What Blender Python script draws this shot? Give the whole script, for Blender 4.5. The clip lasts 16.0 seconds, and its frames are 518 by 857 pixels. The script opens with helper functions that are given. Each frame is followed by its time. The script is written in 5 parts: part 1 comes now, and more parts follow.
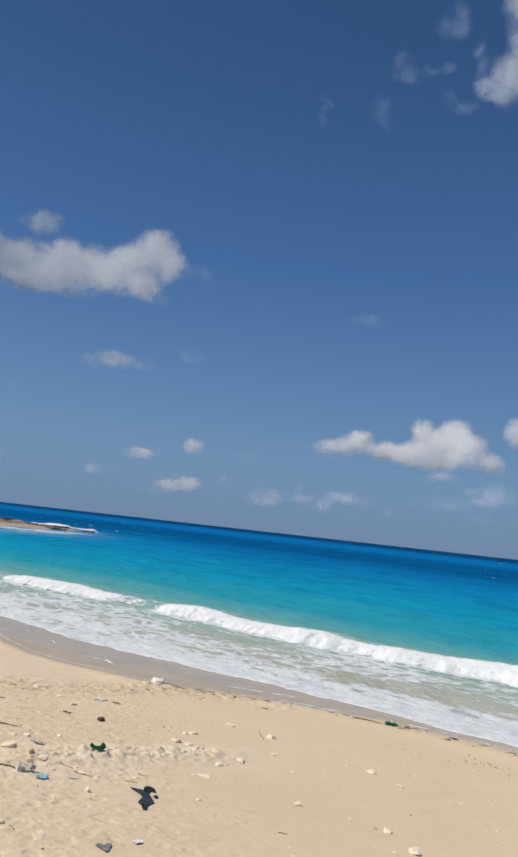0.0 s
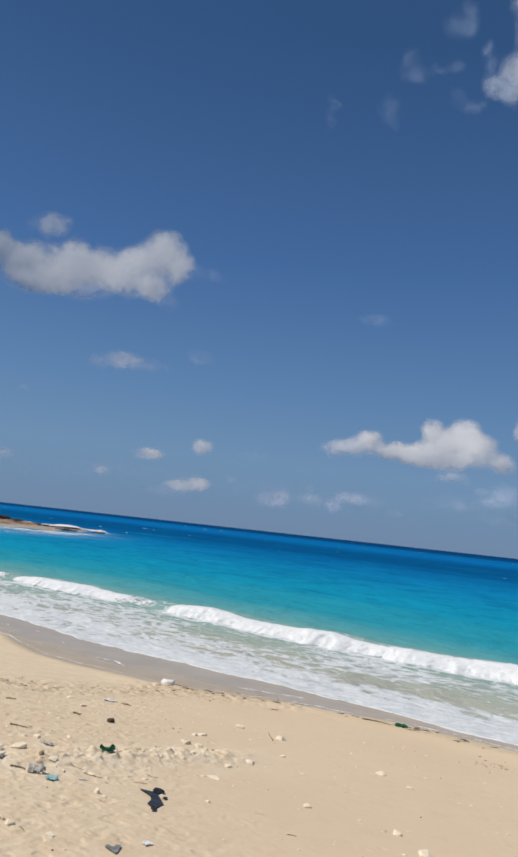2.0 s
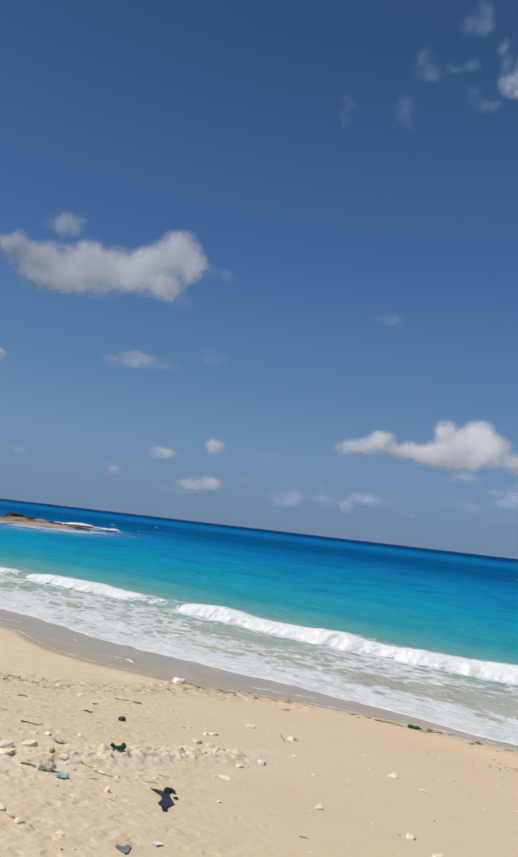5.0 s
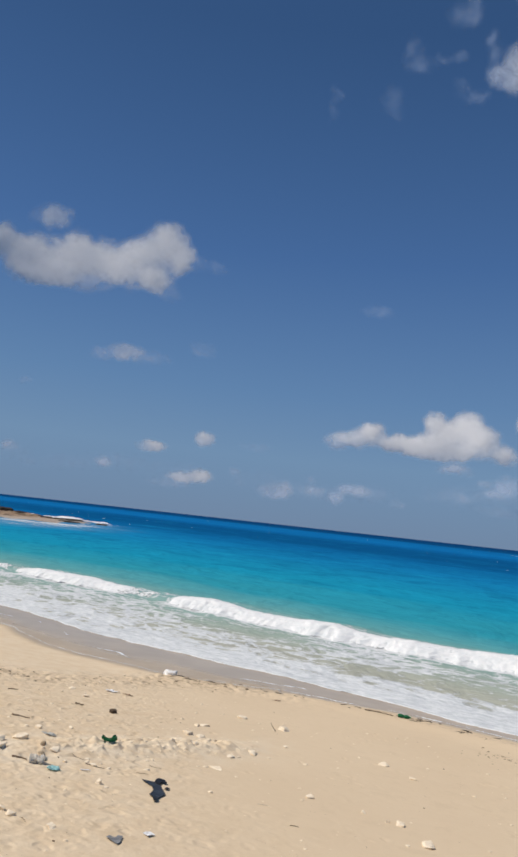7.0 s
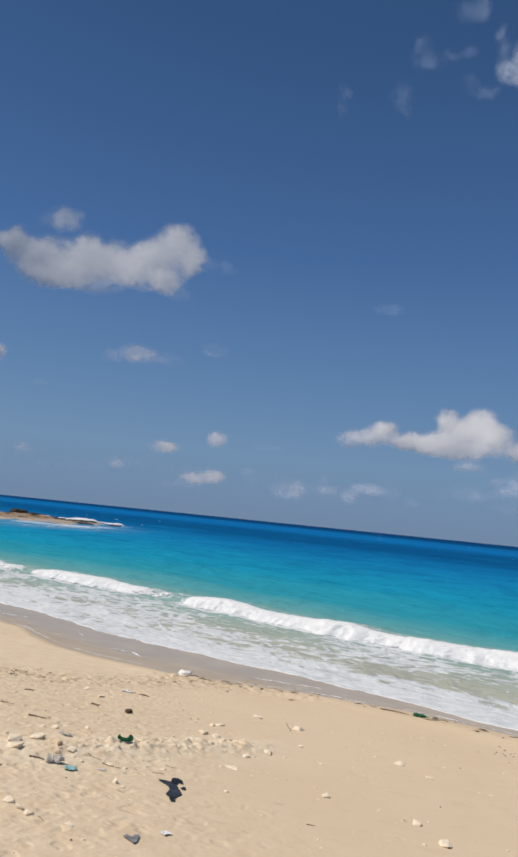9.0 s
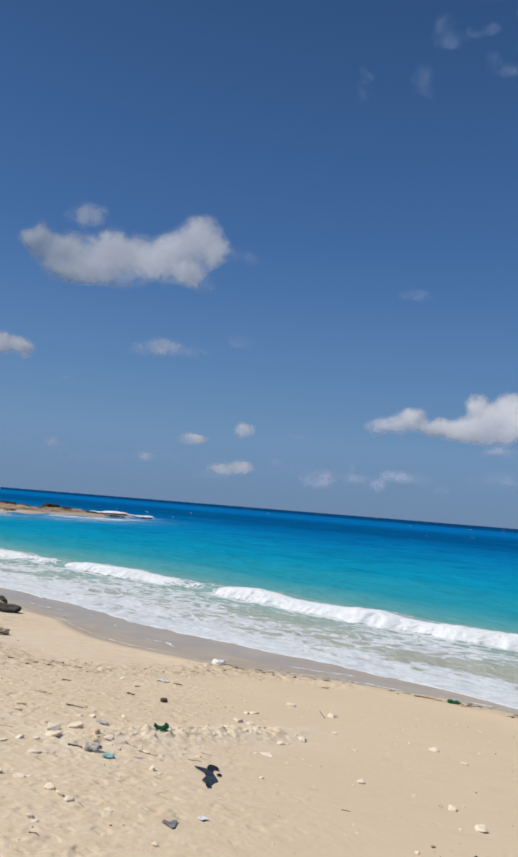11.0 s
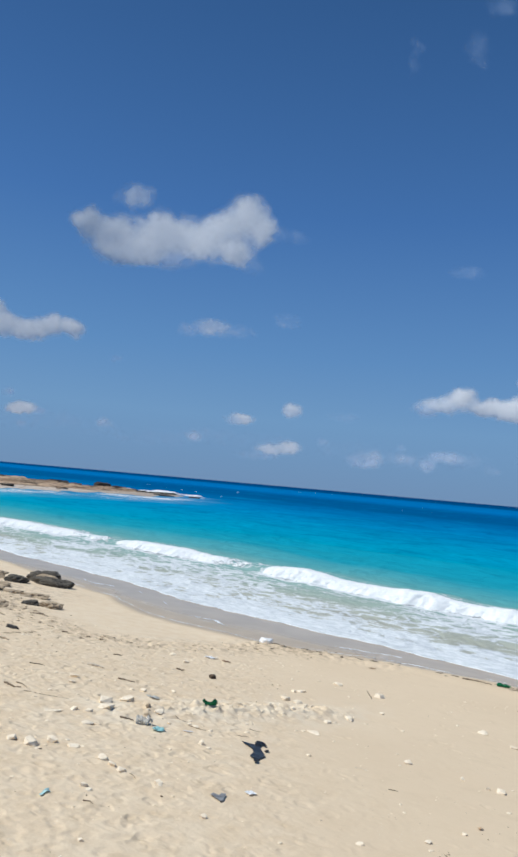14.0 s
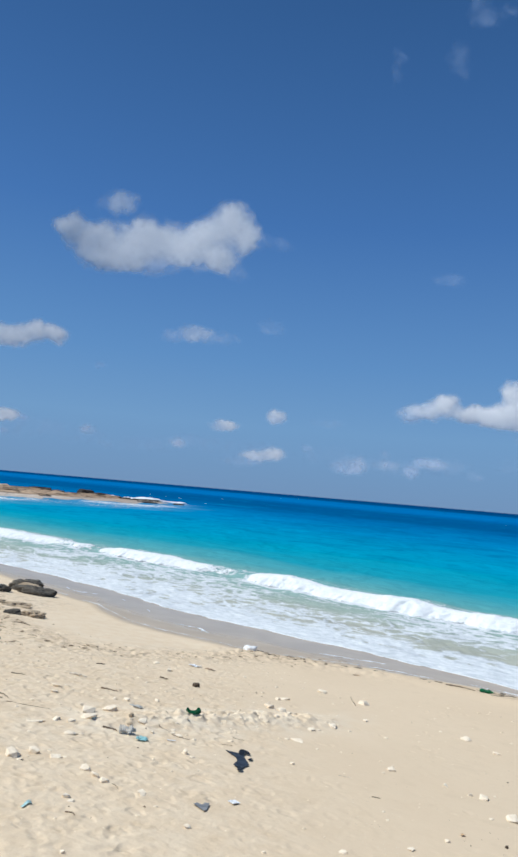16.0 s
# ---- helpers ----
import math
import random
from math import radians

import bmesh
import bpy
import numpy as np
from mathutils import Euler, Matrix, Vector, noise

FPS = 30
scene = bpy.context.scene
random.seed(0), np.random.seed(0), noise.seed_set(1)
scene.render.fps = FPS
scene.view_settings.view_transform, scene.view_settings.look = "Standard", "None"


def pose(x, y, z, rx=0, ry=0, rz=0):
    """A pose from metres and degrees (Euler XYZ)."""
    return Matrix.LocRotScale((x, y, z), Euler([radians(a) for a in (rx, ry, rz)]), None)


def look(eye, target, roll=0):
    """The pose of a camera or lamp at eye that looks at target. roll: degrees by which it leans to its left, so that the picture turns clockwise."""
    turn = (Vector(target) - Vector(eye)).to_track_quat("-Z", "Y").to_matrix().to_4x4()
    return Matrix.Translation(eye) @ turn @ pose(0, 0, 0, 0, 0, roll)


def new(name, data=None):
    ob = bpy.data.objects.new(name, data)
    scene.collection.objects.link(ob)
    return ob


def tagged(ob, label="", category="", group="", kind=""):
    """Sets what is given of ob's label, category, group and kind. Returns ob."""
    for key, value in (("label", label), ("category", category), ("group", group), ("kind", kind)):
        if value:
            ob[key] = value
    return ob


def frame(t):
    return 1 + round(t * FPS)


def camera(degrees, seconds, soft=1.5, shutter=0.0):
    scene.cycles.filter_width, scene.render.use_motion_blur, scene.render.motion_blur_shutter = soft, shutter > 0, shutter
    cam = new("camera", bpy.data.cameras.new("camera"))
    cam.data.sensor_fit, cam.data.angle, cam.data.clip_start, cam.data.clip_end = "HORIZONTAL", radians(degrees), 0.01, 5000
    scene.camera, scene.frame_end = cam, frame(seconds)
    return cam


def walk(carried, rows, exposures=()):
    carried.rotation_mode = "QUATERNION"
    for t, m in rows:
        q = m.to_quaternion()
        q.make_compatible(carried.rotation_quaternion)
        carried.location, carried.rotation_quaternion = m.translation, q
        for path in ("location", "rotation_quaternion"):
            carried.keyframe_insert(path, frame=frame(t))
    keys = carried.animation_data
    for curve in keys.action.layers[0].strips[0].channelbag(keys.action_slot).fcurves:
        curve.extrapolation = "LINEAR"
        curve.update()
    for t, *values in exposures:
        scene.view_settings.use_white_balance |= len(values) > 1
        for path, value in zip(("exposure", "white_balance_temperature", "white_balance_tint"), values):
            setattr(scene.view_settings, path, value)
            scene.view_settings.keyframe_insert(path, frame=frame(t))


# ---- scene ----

# ---------------- camera: held by hand at eye height on the upper beach ----------------
cam = camera(40.0, 16.0, soft=2.7)
ROWS = [
    (0, -0.010, -0.032, 3.403, 98.15, -6.34, 0.00), (0.5, -0.001, -0.022, 3.407, 98.45, -6.12, 0.32),
    (1, -0.003, -0.031, 3.410, 98.52, -6.10, 0.15), (1.5, -0.002, -0.030, 3.414, 98.44, -6.31, 0.33),
    (2, 0.001, -0.037, 3.414, 98.12, -6.22, 0.76), (2.5, 0.004, -0.034, 3.405, 97.11, -5.97, 1.19),
    (3, -0.001, -0.028, 3.412, 97.78, -6.43, 0.89), (3.5, -0.006, -0.029, 3.410, 97.81, -6.44, 0.85),
    (3.7, 0.000, -0.020, 3.410, 97.92, -6.60, 0.88), (5.8, -0.009, 0.040, 3.394, 98.09, -6.46, 1.96),
    (6, -0.009, 0.040, 3.393, 98.66, -6.64, 1.11), (6.5, -0.006, 0.032, 3.390, 97.40, -6.54, 0.65),
    (7, 0.002, 0.030, 3.396, 97.47, -6.24, 0.96), (7.5, -0.013, 0.024, 3.396, 97.44, -6.76, 2.04),
    (8, 0.005, 0.029, 3.396, 97.58, -5.24, 2.19), (8.5, -0.007, 0.031, 3.397, 98.09, -6.16, 1.69),
    (8.7, -0.002, 0.027, 3.395, 97.43, -5.91, 1.81), (10.8, 0.015, 0.000, 3.396, 97.16, -5.60, 2.66),
    (11, 0.012, -0.001, 3.392, 96.34, -4.63, 4.37), (11.5, -0.006, -0.002, 3.386, 95.10, -3.28, 8.68),
    (12, -0.025, 0.015, 3.377, 94.07, -3.14, 11.33), (12.5, -0.011, 0.025, 3.377, 93.44, -3.45, 10.58),
    (13, -0.001, 0.015, 3.384, 93.75, -3.84, 9.72), (13.5, -0.005, -0.000, 3.395, 94.08, -4.71, 8.98),
    (14, 0.010, -0.003, 3.398, 94.44, -5.06, 8.19), (14.5, 0.014, -0.011, 3.402, 94.86, -5.25, 7.49),
    (15, 0.009, -0.016, 3.409, 95.10, -5.18, 7.46), (15.5, 0.013, -0.009, 3.407, 94.74, -5.01, 7.28),
    (16, 0.020, -0.022, 3.412, 95.07, -4.90, 6.93)]
EXPOSURES = [(0, -0.04, 6720, 11), (3.7, -0.06, 6720, 11), (8.7, -0.06, 6900, 13), (11, -0.03, 6500, 11), (12.5, 0.04, 6300, 9), (13.5, 0.08, 6150, 8), (14.5, 0.16, 6050, 7), (16, 0.19, 6000, 7)]
walk(cam, [(r[0], pose(*r[1:])) for r in ROWS], EXPOSURES)

# ---------------- sky and sun ----------------
SUN_AZ, SUN_EL = 100.0, 56.0          # degrees towards -x from +y, and above the horizon
world = bpy.data.worlds.new("sky")
scene.world = world
world.use_nodes = True
wn, wl = world.node_tree.nodes, world.node_tree.links
sky = wn.new("ShaderNodeTexSky")
sky.sky_type, sky.sun_disc = "NISHITA", False
sky.sun_elevation, sky.sun_rotation = radians(SUN_EL), radians(-SUN_AZ)
sky.altitude, sky.air_density, sky.dust_density, sky.ozone_density = 0, 0.8, 0.0, 2.0
tint = wn.new("ShaderNodeMix")
tint.data_type, tint.blend_type = "RGBA", "MULTIPLY"
tint.inputs[0].default_value, tint.inputs[7].default_value = 1.0, (0.55, 0.76, 1.0, 1)
wl.new(sky.outputs[0], tint.inputs[6])
# maritime haze: thick and pale towards the horizon, thin overhead
way, up = wn.new("ShaderNodeTexCoord"), wn.new("ShaderNodeSeparateXYZ")
wl.new(way.outputs["Generated"], up.inputs[0])
haze, veil = wn.new("ShaderNodeValToRGB"), wn.new("ShaderNodeMix")
STOPS = [(0.0, (0.146, 0.233, 0.408), 0.95), (0.09, (0.152, 0.270, 0.475), 0.92), (0.18, (0.112, 0.233, 0.470), 0.85),
         (0.36, (0.062, 0.163, 0.424), 0.65), (0.60, (0.034, 0.105, 0.285), 0.5), (1.0, (0.026, 0.088, 0.25), 0.4)]
for _ in STOPS[2:]:
    haze.color_ramp.elements.new(0.5)
for el, (place, colour, thick) in zip(haze.color_ramp.elements, STOPS):
    el.position, el.color = place, (colour[0] * 2.16, colour[1] * 2.17, colour[2] * 2.0, thick)
veil.data_type = "RGBA"
gain = wn.new("ShaderNodeMix")
gain.data_type, gain.blend_type = "RGBA", "MULTIPLY"
gain.inputs[0].default_value, gain.inputs[7].default_value = 1.0, (0.12, 0.12, 0.12, 1)
wl.new(up.outputs["Z"], haze.inputs[0])
wl.new(tint.outputs[2], gain.inputs[6])
wl.new(haze.outputs["Alpha"], veil.inputs[0]), wl.new(gain.outputs[2], veil.inputs[6]), wl.new(haze.outputs["Color"], veil.inputs[7])
wl.new(veil.outputs[2], wn["Background"].inputs[0])
wn["Background"].inputs[1].default_value = 0.5
sun = new("sun", bpy.data.lights.new("sun", "SUN"))
sun.data.energy, sun.data.angle, sun.data.color = 3.8, radians(0.53), (1.0, 0.955, 0.88)
a, e = radians(SUN_AZ), radians(SUN_EL)
sun.matrix_world = look((-math.sin(a) * math.cos(e) * 100, math.cos(a) * math.cos(e) * 100, math.sin(e) * 100), (0, 0, 0))


# ---------------- node and mesh helpers ----------------
class Mat:
    """A procedural material: small shorthand for nodes and links."""

    def __init__(self, name):
        self.m = bpy.data.materials.new(name)
        self.m.use_nodes = True
        self.t = self.m.node_tree
        self.bsdf = self.t.nodes["Principled BSDF"]
        self.out = self.t.nodes["Material Output"]

    def n(self, kind, **kw):
        node = self.t.nodes.new("ShaderNode" + kind)
        for k, v in kw.items():
            setattr(node, k, v)
        return node

    def put(self, socket, value):
        if hasattr(value, "is_output"):
            self.t.links.new(value, socket)
        else:
            socket.default_value = value

    def attr(self, name):
        return self.n("Attribute", attribute_name=name).outputs["Fac"]

    def coords(self, scale=(1, 1, 1), world_space=False, turn=0.0):
        src = self.n("NewGeometry").outputs["Position"] if world_space else self.n("TexCoord").outputs["Object"]
        mp = self.n("Mapping", vector_type="TEXTURE")
        self.put(mp.inputs["Vector"], src)
        mp.inputs["Scale"].default_value = tuple(1 / c for c in scale)
        mp.inputs["Rotation"].default_value = (0, 0, -turn)
        return mp.outputs[0]

    def noise(self, vec, scale, detail=4.0, rough=0.55, distort=0.0):
        nd = self.n("TexNoise")
        self.put(nd.inputs["Vector"], vec)
        nd.inputs["Scale"].default_value, nd.inputs["Detail"].default_value = scale, detail
        nd.inputs["Roughness"].default_value, nd.inputs["Distortion"].default_value = rough, distort
        return nd.outputs["Fac"]

    def voronoi(self, vec, scale, feature="F1", out="Distance"):
        nd = self.n("TexVoronoi", feature=feature)
        self.put(nd.inputs["Vector"], vec)
        nd.inputs["Scale"].default_value = scale
        return nd.outputs[out]

    def math(self, op, a, b=0.0, c=0.0, clamp=False):
        nd = self.n("Math", operation=op, use_clamp=clamp)
        self.put(nd.inputs[0], a), self.put(nd.inputs[1], b), self.put(nd.inputs[2], c)
        return nd.outputs[0]

    def span(self, v, lo, hi, to0=0.0, to1=1.0, smooth=True):
        nd = self.n("MapRange", interpolation_type="SMOOTHSTEP" if smooth else "LINEAR")
        self.put(nd.inputs[0], v)
        for i, x in enumerate((lo, hi, to0, to1)):
            self.put(nd.inputs[i + 1], x)
        return nd.outputs[0]

    def mix(self, f, a, b, blend="MIX"):
        nd = self.n("Mix", data_type="RGBA", blend_type=blend)
        self.put(nd.inputs[0], f)
        self.put(nd.inputs[6], (*a, 1) if isinstance(a, tuple) else a)
        self.put(nd.inputs[7], (*b, 1) if isinstance(b, tuple) else b)
        return nd.outputs[2]

    def ramp(self, f, stops):
        nd = self.n("ValToRGB")
        self.put(nd.inputs[0], f)
        els = nd.color_ramp.elements
        while len(els) < len(stops):
            els.new(0.5)
        for el, (p, c) in zip(els, stops):
            el.position, el.color = p, (*c, 1)
        return nd.outputs[0]

    def bump(self, height, strength, distance, normal=None):
        nd = self.n("Bump")
        nd.inputs["Strength"].default_value, nd.inputs["Distance"].default_value = strength, distance
        self.put(nd.inputs["Height"], height)
        if normal is not None:
            self.put(nd.inputs["Normal"], normal)
        return nd.outputs[0]

    def done(self, color=None, rough=None, normal=None, spec=None, metal=None):
        b = self.bsdf.inputs
        for key, v in (("Base Color", color), ("Roughness", rough), ("Normal", normal), ("Specular IOR Level", spec), ("Metallic", metal)):
            if v is not None:
                self.put(b[key], (*v, 1) if isinstance(v, tuple) else v)
        return self.m


def hash2(ix, iy, seed):
    h = (ix.astype(np.int64) * 374761393 + iy.astype(np.int64) * 668265263 + seed * 974634777) & 0xFFFFFFFF
    h = ((h ^ (h >> 13)) * 1274126177) & 0xFFFFFFFF
    return ((h ^ (h >> 16)) & 0xFFFF) / 65535.0


def vnoise(x, y, seed=0):
    """Smooth value noise of arrays, -1 to 1."""
    ix, iy = np.floor(x), np.floor(y)
    fx, fy = x - ix, y - iy
    fx, fy = fx * fx * fx * (fx * (fx * 6 - 15) + 10), fy * fy * fy * (fy * (fy * 6 - 15) + 10)
    a, b = hash2(ix, iy, seed), hash2(ix + 1, iy, seed)
    c, d = hash2(ix, iy + 1, seed), hash2(ix + 1, iy + 1, seed)
    return 2 * ((a * (1 - fx) + b * fx) * (1 - fy) + (c * (1 - fx) + d * fx) * fy) - 1


def fbm(x, y, octaves=4, seed=0, gain=0.5):
    out, amp, tot = 0.0, 1.0, 0.0
    for o in range(octaves):
        k = 2.03 ** o
        ca, sa = math.cos(o * 0.7), math.sin(o * 0.7)
        out = out + amp * vnoise((x * ca - y * sa) * k + 17.3 * o, (x * sa + y * ca) * k - 9.1 * o, seed + o * 31)
        tot += amp
        amp *= gain
    return out / tot


def smooth(lo, hi, v):
    k = np.clip((v - lo) / (hi - lo), 0, 1)
    return k * k * (3 - 2 * k)


def mesh_of(name, verts, faces, material, shade=True):
    me = bpy.data.meshes.new(name)
    me.from_pydata(verts, [], faces)
    me.materials.append(material)
    if shade:
        me.polygons.foreach_set("use_smooth", [True] * len(me.polygons))
    me.update()
    return me


def grid_mesh(name, X, Y, Z, material, attrs=None):
    """A sheet from three equal 2D arrays, with float attributes on its corners."""
    r, c = X.shape
    me = bpy.data.meshes.new(name)
    me.vertices.add(r * c)
    me.vertices.foreach_set("co", np.stack([X, Y, Z], -1).astype(np.float32).ravel())
    i = np.arange(r * c).reshape(r, c)
    q = np.stack([i[:-1, :-1], i[:-1, 1:], i[1:, 1:], i[1:, :-1]], -1).reshape(-1, 4)
    me.loops.add(q.size)
    me.loops.foreach_set("vertex_index", q.ravel().astype(np.int32))
    me.polygons.add(len(q))
    me.polygons.foreach_set("loop_start", (np.arange(len(q)) * 4).astype(np.int32))
    me.polygons.foreach_set("use_smooth", np.ones(len(q), bool))
    me.update(calc_edges=True)
    for key, v in (attrs or {}).items():
        me.attributes.new(key, "FLOAT", "POINT").data.foreach_set("value", v.astype(np.float32).ravel())
    me.materials.append(material)
    me.validate()
    return me


def part(name, bm, material, parent, label=""):
    """Links a bmesh as one mesh object under a thing or under a part."""
    me = bpy.data.meshes.new(name)
    bm.to_mesh(me)
    bm.free()
    me.materials.append(material)
    me.polygons.foreach_set("use_smooth", [True] * len(me.polygons))
    ob = new(name, me)
    ob.parent = parent
    if label:
        tagged(ob, label)
    return ob


# ---------------- plan: s runs out to sea, u along the shore to the right ----------------
NX, NY = 0.517, 0.856                # seaward direction


def us(x, y):
    return NY * x - NX * y, NX * x + NY * y


def xy(u, s):
    return NY * u + NX * s, -NX * u + NY * s


PROFILE_S = [-3000, -200, -40, 0, 3, 5.5, 8, 10, 12.4, 14.1, 16, 17.5, 20, 30, 60, 200, 6000]
PROFILE_Z = [9, 6, 2.6, 1.75, 1.33, 1.0, 0.66, 0.42, 0.165, 0.06, -0.012, -0.2, -0.6, -1.5, -4, -8, -30]


def beach(u, s):
    return np.interp(s, PROFILE_S, PROFILE_Z)


def swash_edge(u):
    """Where the water's thin edge lies."""
    return (np.interp(u, [-60, -22, -18, -15.6, -12.7, -10, -8, -5, 0, 10], [15.3, 15.2, 14.9, 14.6, 14.2, 14.1, 14.3, 14.25, 14.1, 14.1])
            + 0.42 * fbm(u * 0.30, u * 0 + 3, 3, 5) + 0.07 * fbm(u * 2.2, u * 0 + 8, 2, 6))


def wet_edge(u):
    """How far up the sand is still wet."""
    return (np.interp(u, [-60, -24, -21, -18, -15.3, -14.6, -13.3, -12, -10.9, -9.6, -8.9, -7.6, -6.5, -4.9, 0, 10],
                      [13.2, 13.4, 13.2, 12.5, 12.1, 12.1, 11.4, 10.85, 10.80, 11.05, 11.15, 12.15, 12.85, 13.5, 13.7, 13.7])
            + 0.08 * fbm(u * 0.6, u * 0 + 1, 3, 15))


def drift_off(x, y):
    """How far seaward of the drift line of weed and crumbs."""
    return y - np.interp(x, [-9, -7.6, -5.8, -4.3, -3.2, -2.4, -1.7, 0.1, 2.2, 4.7], [16.4, 14.65, 12.4, 11.1, 11.4, 12.3, 13.5, 14.4, 13.9, 12.9])


def trodden(u, s):
    """How far the sand is trodden up: most on the upper beach."""
    x, y = xy(u, s)
    t = 0.06 + 0.88 * smooth(0.6, -1.3, x + 0.15 * (y - 6)) + 0.16 * fbm(x * 0.5, y * 0.5, 2, 40)
    return np.clip(smooth(0.5, -0.6, drift_off(x, y) + 0.4 * fbm(x, y, 2, 41)) * t, 0, 1)


FLAT_SPOTS = [(-0.73, 6.47, 0.42), (-0.80, 5.08, 0.2), (-0.61, 5.26, 0.15)]


def dents(x, y, seed):
    """Old prints: uneven pits with a low rim, -1 to about 0.5."""
    ix, iy = np.floor(x), np.floor(y)
    out, rim = np.zeros_like(x), np.zeros_like(x)
    for i in (-1, 0, 1):
        for j in (-1, 0, 1):
            cx, cy = ix + i, iy + j
            px, py = cx + 0.15 + 0.7 * hash2(cx, cy, seed), cy + 0.15 + 0.7 * hash2(cx, cy, seed + 1)
            deep, a = smooth(0.25, 0.9, hash2(cx, cy, seed + 2)), 6.283 * hash2(cx, cy, seed + 3)
            dx, dy = x - px, y - py
            d = np.hypot((dx * np.cos(a) + dy * np.sin(a)) * 1.5, (dy * np.cos(a) - dx * np.sin(a)) * 0.95)
            out = out - deep * smooth(0.46, 0.16, d)
            rim = np.maximum(rim, deep * np.exp(-((d - 0.50) / 0.12) ** 2))
    return np.maximum(out, -1) + 0.5 * rim


def relief(u, s):
    """Dimples, old footprints and the low crumbled ridge on the dry sand."""
    x, y = xy(u, s)
    t = trodden(u, s)
    wx, wy = x + 0.05 * fbm(x * 6, y * 6, 2, 28), y + 0.05 * fbm(x * 6 + 9, y * 6, 2, 30)
    dim = (0.003 * fbm(x * 9.0, y * 8.5, 3, 21) - 0.008 * np.abs(fbm(x * 12, y * 11, 3, 29, 0.65))) * smooth(0.2, 0.8, t)
    pits = 0.007 * dents(wx * 6.0, wy * 5.4, 23) + 0.006 * dents(wx * 11.0 + 3, wy * 10.0, 34)
    ridge_d = (y - 8.0) - 0.95 * (x + 1.0)
    ridge = np.exp(-(ridge_d / 0.35) ** 2) * smooth(-2.6, -1.6, x) * smooth(0.4, -0.5, x)
    lumps = 0.09 * np.abs(fbm(x * 6, y * 6, 4, 24, 0.6)) * ridge + 0.05 * ridge
    swale = 0.008 * fbm(x * 0.35, y * 0.35, 2, 25) * smooth(12.5, 9, s)
    lip = 0.05 * np.exp(-((s - wet_edge(u) + 0.45) / 0.35) ** 2) * (0.6 + 0.6 * fbm(u * 0.8, s * 0, 2, 26)) * smooth(-10.5, -8.8, u)
    crumbs = 0.055 * np.abs(fbm(x * 4.5, y * 3.2, 3, 27)) * np.exp(-(drift_off(x, y) / 0.8) ** 2) * smooth(2.5, 0.0, x)
    lone = 0.0055 * dents(wx * 7.0 + 7, wy * 5.5, 35) * smooth(0.25, 0.6, vnoise(x * 1.9, y * 1.9, 36)) * smooth(12.6, 11.6, s) * smooth(0.9, 0.3, t)
    rough = t * (dim + pits) + lone + lumps + crumbs
    for fx, fy, fr in FLAT_SPOTS:
        rough = rough * (1 - smooth(fr, fr * 0.6, np.hypot(x - fx, y - fy)))
    return rough + swale + lip


def ground_z(x, y):
    u, s = us(np.array([float(x)]), np.array([float(y)]))
    return float((beach(u, s) + relief(u, s))[0])


